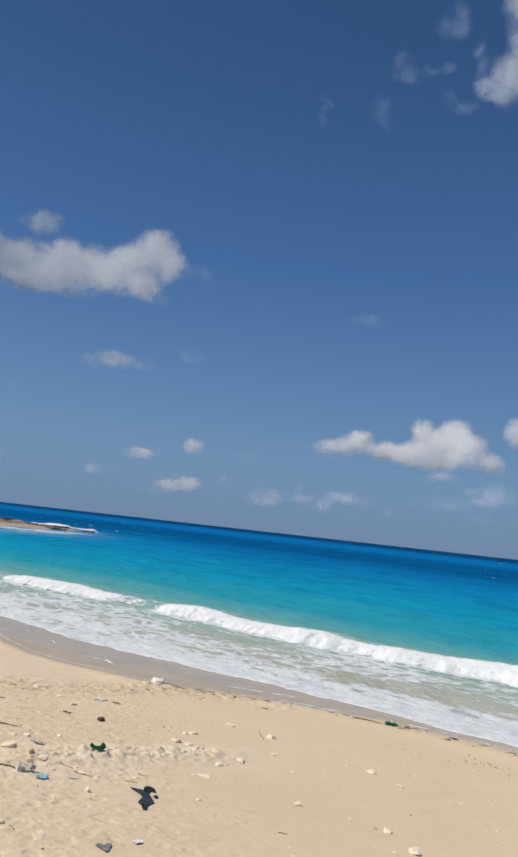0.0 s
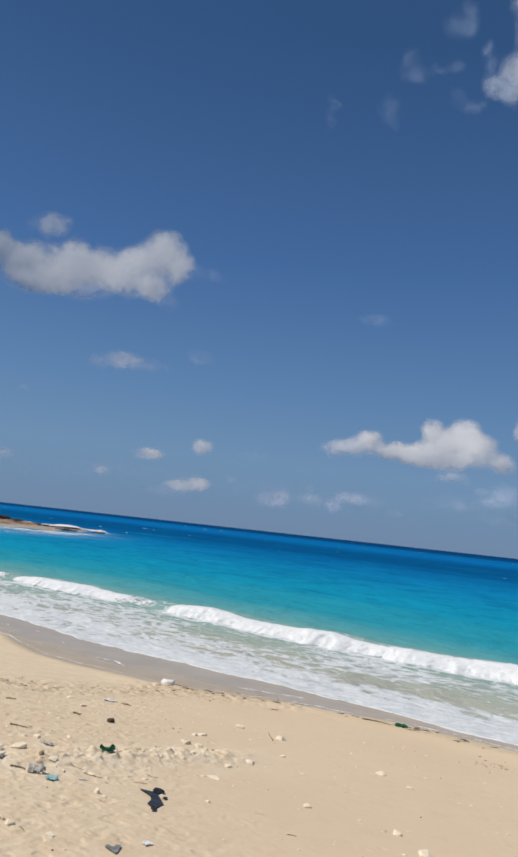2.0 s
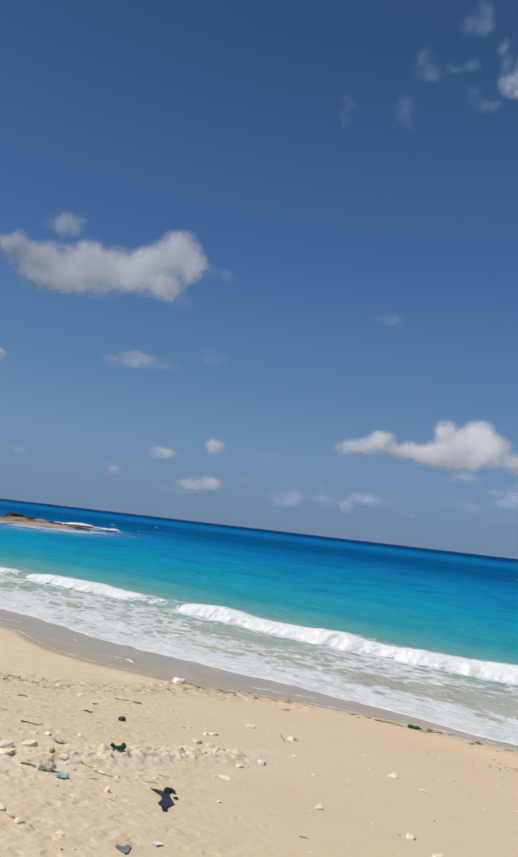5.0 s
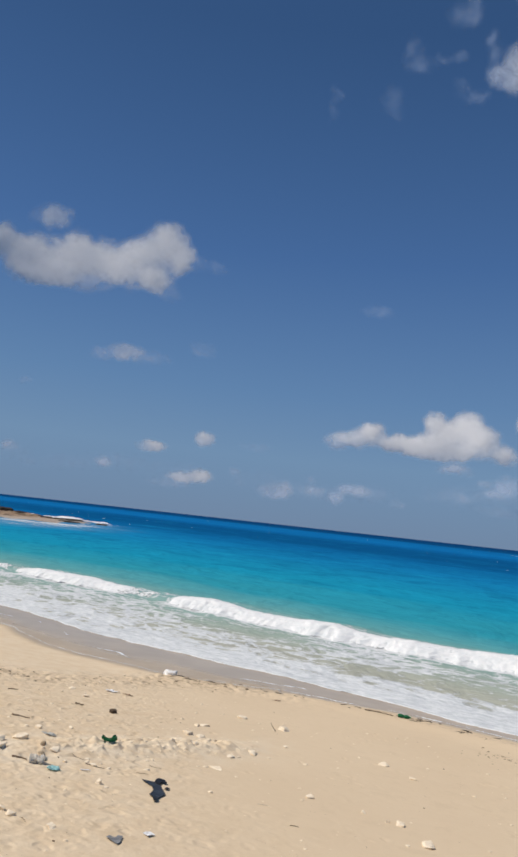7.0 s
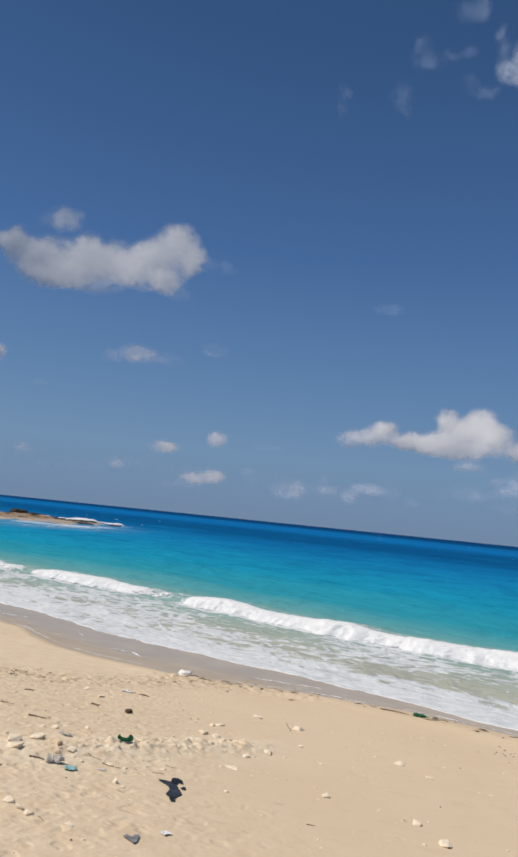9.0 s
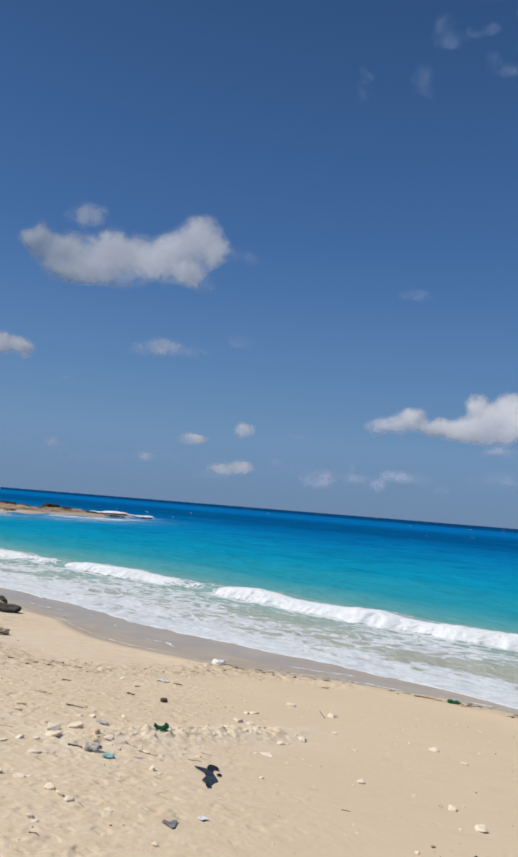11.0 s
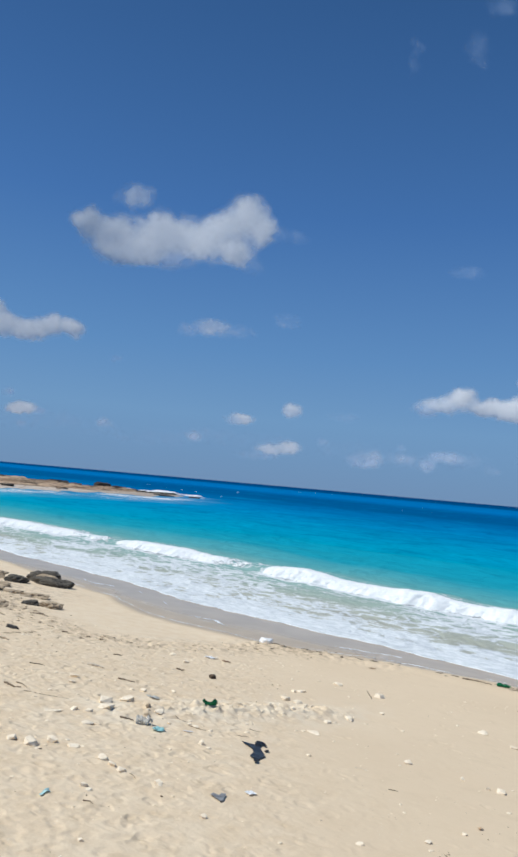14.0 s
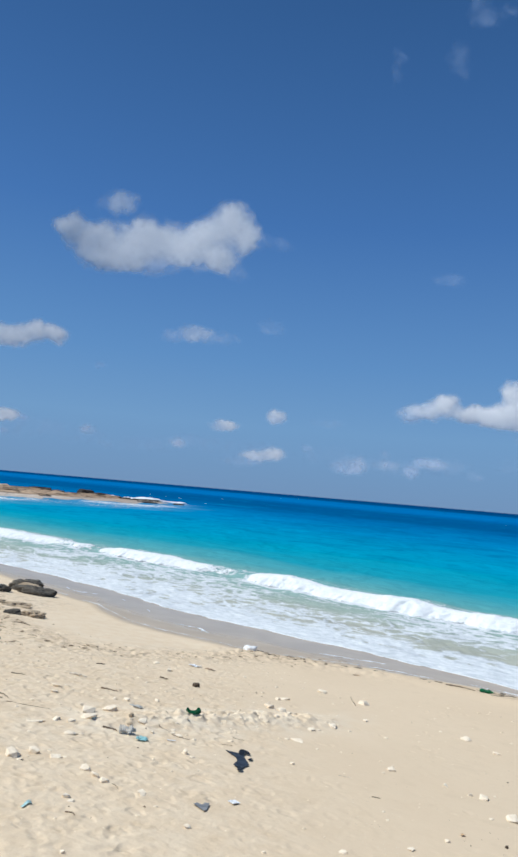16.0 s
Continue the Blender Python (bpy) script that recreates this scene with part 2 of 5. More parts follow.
# ---------------- materials ----------------
def sand_material():
    m = Mat("sand")
    p = m.coords(world_space=True)
    wet, trod, drift, film_of_water = m.attr("wet"), m.attr("trod"), m.attr("weed"), m.attr("film")
    fine, mid, big = m.noise(p, 60, 3, 0.6), m.noise(p, 7, 5, 0.6), m.noise(p, 0.55, 3)
    col = m.mix(m.span(big, 0.3, 0.7), (0.675, 0.535, 0.365), (0.705, 0.565, 0.39))
    col = m.mix(m.math("MULTIPLY", m.span(mid, 0.42, 0.75), m.span(trod, 0, 1, 0.25, 0.7)), col, (0.635, 0.495, 0.33))
    col = m.mix(m.math("MULTIPLY", m.span(fine, 0.55, 0.75), 0.15), col, (0.44, 0.35, 0.235))
    smudge = m.math("ADD", m.span(m.noise(p, 3.2, 4, 0.6, 0.5), 0.56, 0.70), m.math("MULTIPLY", m.span(m.noise(p, 1.1, 3, 0.55), 0.5, 0.7), 0.5))
    col = m.mix(m.math("MULTIPLY", smudge, 0.18), col, (0.54, 0.42, 0.275))
    shell = m.voronoi(p, 26)
    col = m.mix(m.math("MULTIPLY", m.span(shell, 0.12, 0.06), m.span(m.noise(p, 1.7, 2), 0.45, 0.6)), col, (0.76, 0.70, 0.58))
    bits = m.voronoi(p, 17)
    col = m.mix(m.math("MULTIPLY", m.span(bits, 0.11, 0.05), m.math("MULTIPLY", m.span(m.noise(p, 2.3, 2), 0.52, 0.62), 0.7)), col, (0.25, 0.19, 0.12))
    col = m.mix(m.math("MULTIPLY", m.attr("pale"), m.span(m.noise(p, 4, 4), 0.35, 0.65)), col, (0.74, 0.63, 0.47))
    # darker tone painted on trodden sand as the shade of small dimples
    dimple_shade = m.span(m.noise(m.coords((0.8, 1.0, 1), True, 0.2), 6.5, 4, 0.65), 0.53, 0.64)
    col = m.mix(m.math("MULTIPLY", m.math("MULTIPLY", dimple_shade, trod), 0.35), col, (0.54, 0.415, 0.265))
    weed = m.math("MULTIPLY", drift, m.span(m.noise(m.coords((0.9, 1.0, 1), True, 0.2), 7.5, 5, 0.7), 0.48, 0.62))
    col = m.mix(m.math("MULTIPLY", weed, 0.6), col, (0.27, 0.20, 0.13))
    col = m.mix(wet, col, m.mix(m.span(m.noise(p, 1.1, 4, 0.6), 0.35, 0.7), (0.47, 0.37, 0.25), (0.53, 0.42, 0.285)))
    # prints and clods: sharp small pits here and there, loose lumps between
    near, warp = m.n("TexNoise"), m.n("VectorMath", operation="MULTIPLY_ADD")
    m.put(near.inputs["Vector"], p)
    near.inputs["Scale"].default_value, near.inputs["Detail"].default_value = 5.0, 2
    m.put(warp.inputs[0], near.outputs["Color"]), m.put(warp.inputs[2], p)
    warp.inputs[1].default_value = (0.16, 0.16, 0)
    prints = m.math("MULTIPLY", m.span(m.voronoi(warp.outputs[0], 5.2), 0.46, 0.22), m.span(m.noise(p, 2.6, 2), 0.44, 0.58))
    h = m.math("MULTIPLY", prints, m.math("MULTIPLY", trod, -0.011))
    crust = m.math("ABSOLUTE", m.math("SUBTRACT", m.noise(p, 6.5, 3, 0.55), 0.5))
    h = m.math("ADD", h, m.math("MULTIPLY", m.math("MULTIPLY", crust, 0.010), m.span(trod, 0.15, 1.0, 0.0, 1.0)))
    clods = m.noise(p, 24, 4, 0.65)
    h = m.math("ADD", h, m.math("MULTIPLY", m.math("MULTIPLY", clods, 0.0055), m.span(trod, 0, 1, 0.10, 1.0)))
    h = m.math("ADD", h, m.math("MULTIPLY", m.noise(p, 2.2, 2), 0.002))
    h = m.math("ADD", h, m.math("MULTIPLY", fine, 0.0008))
    h = m.math("MULTIPLY", h, m.span(wet, 0.0, 1.0, 1.0, 0.02))
    rough = m.math("SUBTRACT", m.span(wet, 0.2, 1.0, 0.95, 0.36), m.math("MULTIPLY", film_of_water, 0.16))
    return m.done(col, rough, m.bump(h, 1.0, 1.0), m.math("ADD", m.span(wet, 0.2, 1, 0.12, 0.20), m.math("MULTIPLY", film_of_water, 0.08)))


def foam_pattern(m, p, amount):
    """Torn foam: a net of froth whose holes close as the amount grows, finer lace within it."""
    jit, warp = m.n("TexNoise"), m.n("VectorMath", operation="MULTIPLY_ADD")
    m.put(jit.inputs["Vector"], p)
    jit.inputs["Scale"].default_value, jit.inputs["Detail"].default_value, jit.inputs["Roughness"].default_value = 1.3, 5, 0.62
    m.put(warp.inputs[0], jit.outputs["Color"]), m.put(warp.inputs[2], p)
    warp.inputs[1].default_value = (1.1, 1.1, 0)
    w = warp.outputs[0]
    net = m.voronoi(w, 1.9, "DISTANCE_TO_EDGE")
    fine = m.voronoi(w, 5.5, "DISTANCE_TO_EDGE")
    clots, broad = m.noise(w, 4.0, 7, 0.72), m.noise(p, 0.35, 3, 0.6)
    k = m.math("ADD", m.math("MULTIPLY", amount, 0.70), -0.28)
    k = m.math("ADD", k, m.math("MULTIPLY", m.math("SUBTRACT", clots, 0.5), 0.55))
    k = m.math("ADD", k, m.math("MULTIPLY", m.math("SUBTRACT", broad, 0.5), 0.42))
    k = m.math("SUBTRACT", k, m.math("MULTIPLY", net, 0.60))
    k = m.math("SUBTRACT", k, m.math("MULTIPLY", fine, 0.16))
    return k


def sea_material():
    m = Mat("sea_water")
    off = m.attr("offshore")
    foam_amount = m.attr("foam")
    p = m.coords(world_space=True)
    along = m.coords((0.72, 1.0, 1), True, 0.543)
    wobble = m.math("SUBTRACT", m.noise(m.coords((0.05, 0.14, 1), True, 0.543), 0.45, 4), 0.5)
    k = m.math("ADD", off, m.math("MULTIPLY", wobble, 0.055))
    col = m.ramp(k, [(0.045, (0.44, 0.42, 0.345)), (0.078, (0.38, 0.395, 0.325)), (0.10, (0.275, 0.375, 0.325)), (0.125, (0.125, 0.345, 0.345)), (0.16, (0.022, 0.290, 0.370)),
                     (0.20, (0.004, 0.265, 0.410)), (0.285, (0.002, 0.190, 0.405)), (0.335, (0.001, 0.125, 0.320)), (0.37, (0.001, 0.084, 0.235)), (0.43, (0.001, 0.082, 0.235)),
                     (0.485, (0.001, 0.145, 0.400)), (0.56, (0.001, 0.130, 0.365)), (0.605, (0.002, 0.050, 0.165)), (0.80, (0.003, 0.034, 0.120))])
    # waves of several lengths: shade of troughs and light on backs painted as colour
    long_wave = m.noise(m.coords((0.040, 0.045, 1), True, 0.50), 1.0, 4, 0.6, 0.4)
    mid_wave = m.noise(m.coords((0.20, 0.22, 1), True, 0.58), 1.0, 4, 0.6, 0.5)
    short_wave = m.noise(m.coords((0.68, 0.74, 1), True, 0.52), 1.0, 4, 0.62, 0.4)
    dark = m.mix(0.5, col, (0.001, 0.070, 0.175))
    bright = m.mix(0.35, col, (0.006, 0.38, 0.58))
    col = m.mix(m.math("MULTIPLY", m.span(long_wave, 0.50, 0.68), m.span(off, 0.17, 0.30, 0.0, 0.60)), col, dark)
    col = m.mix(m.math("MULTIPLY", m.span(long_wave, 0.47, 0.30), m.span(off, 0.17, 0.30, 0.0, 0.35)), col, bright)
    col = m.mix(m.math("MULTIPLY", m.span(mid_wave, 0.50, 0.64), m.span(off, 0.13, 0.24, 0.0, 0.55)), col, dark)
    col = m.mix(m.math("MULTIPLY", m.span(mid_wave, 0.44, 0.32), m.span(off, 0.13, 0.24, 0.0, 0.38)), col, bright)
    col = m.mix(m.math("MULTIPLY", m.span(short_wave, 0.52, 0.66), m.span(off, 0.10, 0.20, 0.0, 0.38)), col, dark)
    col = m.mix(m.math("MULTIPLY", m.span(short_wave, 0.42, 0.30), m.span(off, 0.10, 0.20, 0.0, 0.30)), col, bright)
    sandy = m.noise(m.coords((0.12, 0.4, 1), True, 0.543), 1.2, 3)
    col = m.mix(m.math("MULTIPLY", m.span(sandy, 0.5, 0.75), m.span(off, 0.115, 0.07)), col, (0.37, 0.37, 0.31))
    caps = m.math("MULTIPLY", m.span(m.noise(m.coords((0.30, 0.34, 1), True, 0.543), 1.0, 2, 0.5), 0.742, 0.765), m.span(off, 0.30, 0.36))
    far_caps = m.math("MULTIPLY", m.span(m.noise(m.coords((0.13, 0.045, 1), True, 0.543), 1.0, 2, 0.5), 0.73, 0.74), m.span(off, 0.48, 0.53))
    cover = foam_pattern(m, along, foam_amount)
    mask = m.math("MULTIPLY", m.span(cover, -0.03, 0.075), m.span(foam_amount, 0.0, 0.10))
    milk = m.math("MULTIPLY", m.span(m.noise(along, 0.7, 4, 0.6), 0.30, 0.70, 0.35, 1.0), m.math("MULTIPLY", foam_amount, 0.36))
    col = m.mix(milk, col, (0.47, 0.53, 0.525))
    col = m.mix(m.math("MAXIMUM", caps, far_caps), col, (0.60, 0.77, 0.90))
    col = m.mix(mask, col, m.mix(m.span(m.noise(along, 6.0, 5, 0.7), 0.36, 0.62), (0.54, 0.58, 0.59), (0.69, 0.72, 0.73)))
    chop = m.noise(m.coords((0.9, 1.3, 1), True, 0.543), 1.6, 5, 0.6, 0.4)
    n1 = m.bump(m.math("ADD", mid_wave, m.math("MULTIPLY", short_wave, 0.35)), 0.55, 0.9)
    n2 = m.bump(m.math("ADD", chop, m.math("MULTIPLY", mask, 0.5)), 0.45, 0.12, n1)
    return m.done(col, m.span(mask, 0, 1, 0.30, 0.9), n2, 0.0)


def spray_material():
    """Froth that thins out into lace where its body is thin."""
    m = Mat("torn_froth")
    p = m.coords((0.8, 1.0, 1), True, 0.543)
    f, lace = m.noise(p, 3.2, 8, 0.74, 0.3), m.noise(p, 12.0, 5, 0.72)
    # greyer colour in the low places of the froth paints the creases' shade
    col = m.mix(m.span(f, 0.32, 0.62), (0.66, 0.70, 0.71), (0.79, 0.805, 0.805))
    col = m.mix(m.math("MULTIPLY", m.span(lace, 0.50, 0.34), 0.30), col, (0.62, 0.68, 0.69))
    m.done(col, 0.9, m.bump(m.math("ADD", f, m.math("MULTIPLY", lace, 0.6)), 0.22, 0.05), 0.05)
    k = m.math("ADD", m.attr("body"), m.math("MULTIPLY", m.math("SUBTRACT", f, 0.5), 1.7))
    k = m.math("ADD", k, m.math("MULTIPLY", m.math("SUBTRACT", lace, 0.5), 0.9))
    m.put(m.bsdf.inputs["Alpha"], m.span(k, 0.22, 0.46))
    return m.m


def rock_material(name, dark, light, scale=1.0, patch=(0.30, 0.24, 0.17), gloss=0.25):
    m = Mat(name)
    p = m.coords((1, 1, 2.4), True)
    a1, b1, c1 = m.noise(p, 2.2 / scale, 6, 0.65), m.noise(p, 13 / scale, 4, 0.65), m.voronoi(p, 5.5 / scale)
    col = m.mix(m.span(a1, 0.32, 0.68), dark, light)
    col = m.mix(m.span(b1, 0.5, 0.72), col, patch)
    pits = m.span(c1, 0.02, 0.3)
    h = m.math("ADD", m.math("MULTIPLY", b1, 0.6), m.math("MULTIPLY", pits, 0.4))
    return m.done(col, 0.85, m.bump(h, 0.9, 0.05 * scale), gloss)


def reef_material():
    """Layered tan rock with dark weedy seams, and a low ledge of pale sandy stone at its foot."""
    m = Mat("reef_stone")
    p = m.coords((1, 1, 2.4), True)
    strip = m.coords((0.16, 0.075, 2.2), True, -0.20)
    a1, b1, c1 = m.noise(strip, 1.0, 6, 0.68, 0.6), m.noise(p, 1.5, 5, 0.7), m.voronoi(p, 0.7)
    col = m.mix(m.span(a1, 0.36, 0.62), (0.27, 0.185, 0.115), (0.50, 0.365, 0.245))
    seams = m.noise(m.coords((0.30, 0.10, 3.0), True, -0.35), 1.0, 6, 0.72, 0.8)
    col = m.mix(m.math("MULTIPLY", m.span(seams, 0.51, 0.56), 0.9), col, (0.10, 0.072, 0.05))
    col = m.mix(m.math("MULTIPLY", m.span(seams, 0.42, 0.33), 0.8), col, (0.58, 0.46, 0.335))
    col = m.mix(m.math("MULTIPLY", m.span(b1, 0.54, 0.66), 0.55), col, (0.15, 0.115, 0.07))
    up = m.n("SeparateXYZ")
    m.put(up.inputs[0], m.n("NewGeometry").outputs["Position"])
    ledge = m.span(m.math("ADD", up.outputs["Z"], m.math("MULTIPLY", m.math("SUBTRACT", a1, 0.5), 0.35)), 0.34, 0.20)
    tip = m.span(m.math("ADD", up.outputs["X"], m.math("MULTIPLY", m.math("SUBTRACT", a1, 0.5), 16.0)), -44.0, -34.0)
    col = m.mix(m.math("MULTIPLY", ledge, 0.85), col, m.mix(m.span(b1, 0.50, 0.64), (0.60, 0.52, 0.44), (0.36, 0.29, 0.22)))
    col = m.mix(m.math("MULTIPLY", tip, 0.40), col, (0.16, 0.12, 0.085))
    h = m.math("ADD", m.math("MULTIPLY", b1, 0.6), m.math("MULTIPLY", m.span(c1, 0.02, 0.3), 0.4))
    return m.done(col, 0.85, m.bump(h, 0.9, 0.25), 0.2)


def plain_material(name, color, rough=0.5, vary=0.25, scale=14.0, spec=0.4):
    m = Mat(name)
    f = m.noise(m.coords(), scale, 4)
    dark = tuple(c * (1 - vary) for c in color)
    return m.done(m.mix(m.span(f, 0.3, 0.7), dark, color), rough, m.bump(f, 0.3, 0.01), spec)


def plastic_material(name, color, alpha):
    m = Mat(name)
    f = m.noise(m.coords(), 18, 3)
    m.bsdf.inputs["Transmission Weight"].default_value = alpha
    m.bsdf.inputs["IOR"].default_value = 1.2
    return m.done(color, m.span(f, 0.3, 0.7, 0.08, 0.35), m.bump(f, 0.3, 0.01), 0.5)


def cloud_material():
    m = Mat("cloud_vapour")
    way, far = m.n("VectorMath", operation="NORMALIZE"), m.n("VectorMath", operation="SCALE")
    m.put(way.inputs[0], m.n("NewGeometry").outputs["Position"]), m.put(far.inputs[0], way.outputs[0])
    far.inputs["Scale"].default_value = 3600
    p = far.outputs[0]
    body, veil = m.attr("bulk"), m.attr("veil")
    puff = m.noise(p, 0.010, 4, 0.55)
    wisp = m.noise(p, 0.026, 3, 0.5)
    k = m.math("ADD", body, m.math("MULTIPLY", m.math("SUBTRACT", puff, 0.5), 0.42))
    k = m.math("ADD", k, m.math("MULTIPLY", m.math("SUBTRACT", wisp, 0.5), 0.24))
    alpha = m.math("MULTIPLY", m.span(k, 0.14, m.span(veil, 0.3, 1.0, 1.2, 1.0)), m.math("MULTIPLY", veil, m.span(body, 0.07, 0.35)))
    torn = m.span(m.noise(p, 0.013, 3, 0.52, 0.8), 0.36, 0.66, 0.32, 1.35)
    solid = m.span(veil, 0.35, 0.85)
    alpha = m.math("MULTIPLY", alpha, m.math("ADD", solid, m.math("MULTIPLY", torn, m.math("SUBTRACT", 1.0, solid))), clamp=True)
    d, t, mx = m.n("BsdfDiffuse"), m.n("BsdfTranslucent"), m.n("MixShader")
    # thin vapour tinted blue: the haze before it put into its colour
    for nd in (d, t):
        m.put(nd.inputs["Color"], m.mix(m.span(veil, 0.2, 0.85), (0.66, 0.78, 0.94), (0.90, 0.905, 0.90)))
    mx.inputs[0].default_value = 0.5
    m.t.links.new(d.outputs[0], mx.inputs[1]), m.t.links.new(t.outputs[0], mx.inputs[2])
    tr, mx2 = m.n("BsdfTransparent"), m.n("MixShader")
    m.put(mx2.inputs[0], alpha)
    m.t.links.new(tr.outputs[0], mx2.inputs[1]), m.t.links.new(mx.outputs[0], mx2.inputs[2])
    m.t.links.new(mx2.outputs[0], m.out.inputs["Surface"])
    return m.m


SAND, SEA, SPRAY, CLOUD = sand_material(), sea_material(), spray_material(), cloud_material()
REEF = reef_material()
BLACK_ROCK = rock_material("black_wet_rock", (0.016, 0.014, 0.013), (0.050, 0.042, 0.035), 0.8, (0.075, 0.062, 0.05))
DARK_ROCK = rock_material("dark_wet_rock", (0.045, 0.042, 0.036), (0.122, 0.108, 0.086), 0.5, (0.20, 0.175, 0.135))
TAN_ROCK = rock_material("tan_rock", (0.29, 0.22, 0.145), (0.53, 0.42, 0.285), 0.6, (0.42, 0.33, 0.225))
PALE_STONE = rock_material("pale_limestone", (0.77, 0.645, 0.475), (0.90, 0.79, 0.615), 0.10, (0.84, 0.725, 0.555), 0.08)
SLAB_STONE = rock_material("sandy_slab_stone", (0.68, 0.56, 0.40), (0.78, 0.66, 0.49), 0.3, (0.72, 0.60, 0.44))
BROWN_STONE = rock_material("brown_stone", (0.06, 0.045, 0.03), (0.13, 0.095, 0.065), 0.12, (0.10, 0.075, 0.05))
BAG_FILM = plain_material("charcoal_plastic_film", (0.030, 0.031, 0.033), 0.42, 0.5, 9.0, 0.4)
BLACK_FILM = plain_material("black_plastic_film", (0.014, 0.013, 0.012), 0.55, 0.4)
GREY_FILM = plain_material("grey_plastic_film", (0.27, 0.27, 0.265), 0.5, 0.4)
GREY_LIGHT = plain_material("dusty_clear_film", (0.48, 0.47, 0.42), 0.5, 0.25)
WHITE_FILM = plain_material("white_plastic", (0.87, 0.87, 0.85), 0.5, 0.15)
CYAN_FILM = plain_material("cyan_plastic", (0.30, 0.56, 0.56), 0.45, 0.3)
GREEN_FILM = plain_material("green_plastic_film", (0.05, 0.30, 0.10), 0.4, 0.4)
PALE_CYAN = plain_material("faded_cyan_plastic", (0.46, 0.68, 0.66), 0.5, 0.2)
WOOD = plain_material("driftwood", (0.22, 0.155, 0.10), 0.85, 0.5, 30)
PALE_WOOD = plain_material("bleached_driftwood", (0.74, 0.64, 0.50), 0.85, 0.3, 30)
WRACK = plain_material("dark_wet_seaweed", (0.13, 0.105, 0.07), 0.7, 0.5, 30)
WEED = plain_material("dry_seaweed", (0.31, 0.235, 0.155), 0.9, 0.5, 30)
ORANGE_FILM = plain_material("faded_orange_plastic", (0.70, 0.47, 0.26), 0.5, 0.25)
BARK = plain_material("reddish_bark", (0.26, 0.14, 0.08), 0.85, 0.4, 30)
GREEN_BOTTLE = plastic_material("green_bottle_plastic", (0.020, 0.15, 0.065), 0.25)
CLEAR_BOTTLE = plastic_material("clear_bottle_plastic", (0.74, 0.72, 0.66), 0.5)



# ---------------- the reef: a wedge of rock that runs out to a tip ----------------
def reef_axes(x, y):
    dx, dy = x + 80.0, y - 88.0
    return 0.817 * dx + 0.577 * dy, 0.577 * dx - 0.817 * dy


def reef_inset(x, y):
    """Metres inside (+) or outside (-) the reef's edge."""
    al, pe = reef_axes(x, y)
    front = np.interp(al, [-60, 0, 21.7, 37, 44.5, 61, 70], [34, 34, 30, 19, 16, 1, -8])
    rear = np.interp(al, [-60, 0, 34, 47, 61, 70], [30, 30, 21, 7, 1, -8])
    wob = 2.2 * fbm(x * 0.11, y * 0.11, 3, 51)
    return np.minimum(front - pe, rear + pe) * 0.8 + wob


def reef_height(x, y):
    e0 = reef_inset(x, y)
    al, pe = reef_axes(x, y)
    up = smooth(34, -22, pe) * smooth(64, 30, al)
    h = 0.16 * smooth(-0.5, 2.0, e0) + smooth(2.5, 10.0, e0) * (0.10 + 0.66 * up) + 0.34 * fbm(x * 0.16, y * 0.16, 4, 52, 0.6) * smooth(1, 9, e0)
    slabs = np.abs(fbm(al * 0.20, pe * 0.34, 4, 54, 0.6))
    h = h + (0.62 * slabs - 0.10) * smooth(2.0, 7.0, e0)
    k = 0.17
    st = np.floor(h / k) * k + k * smooth(0.5, 1.0, (h / k) % 1.0)
    return np.where(e0 > -1.5, st + 0.14 * fbm(x * 0.7, y * 0.7, 3, 53, 0.6) * smooth(0.5, 3.0, e0) - 0.25 * smooth(1.0, -1.5, e0), -0.8)


# ---------------- ground and sea ----------------
def steps(parts):
    out = [np.array([parts[0][0]])]
    for a0, b0, n0 in parts:
        out.append(np.linspace(a0, b0, n0 + 1)[1:])
    return np.concatenate(out)


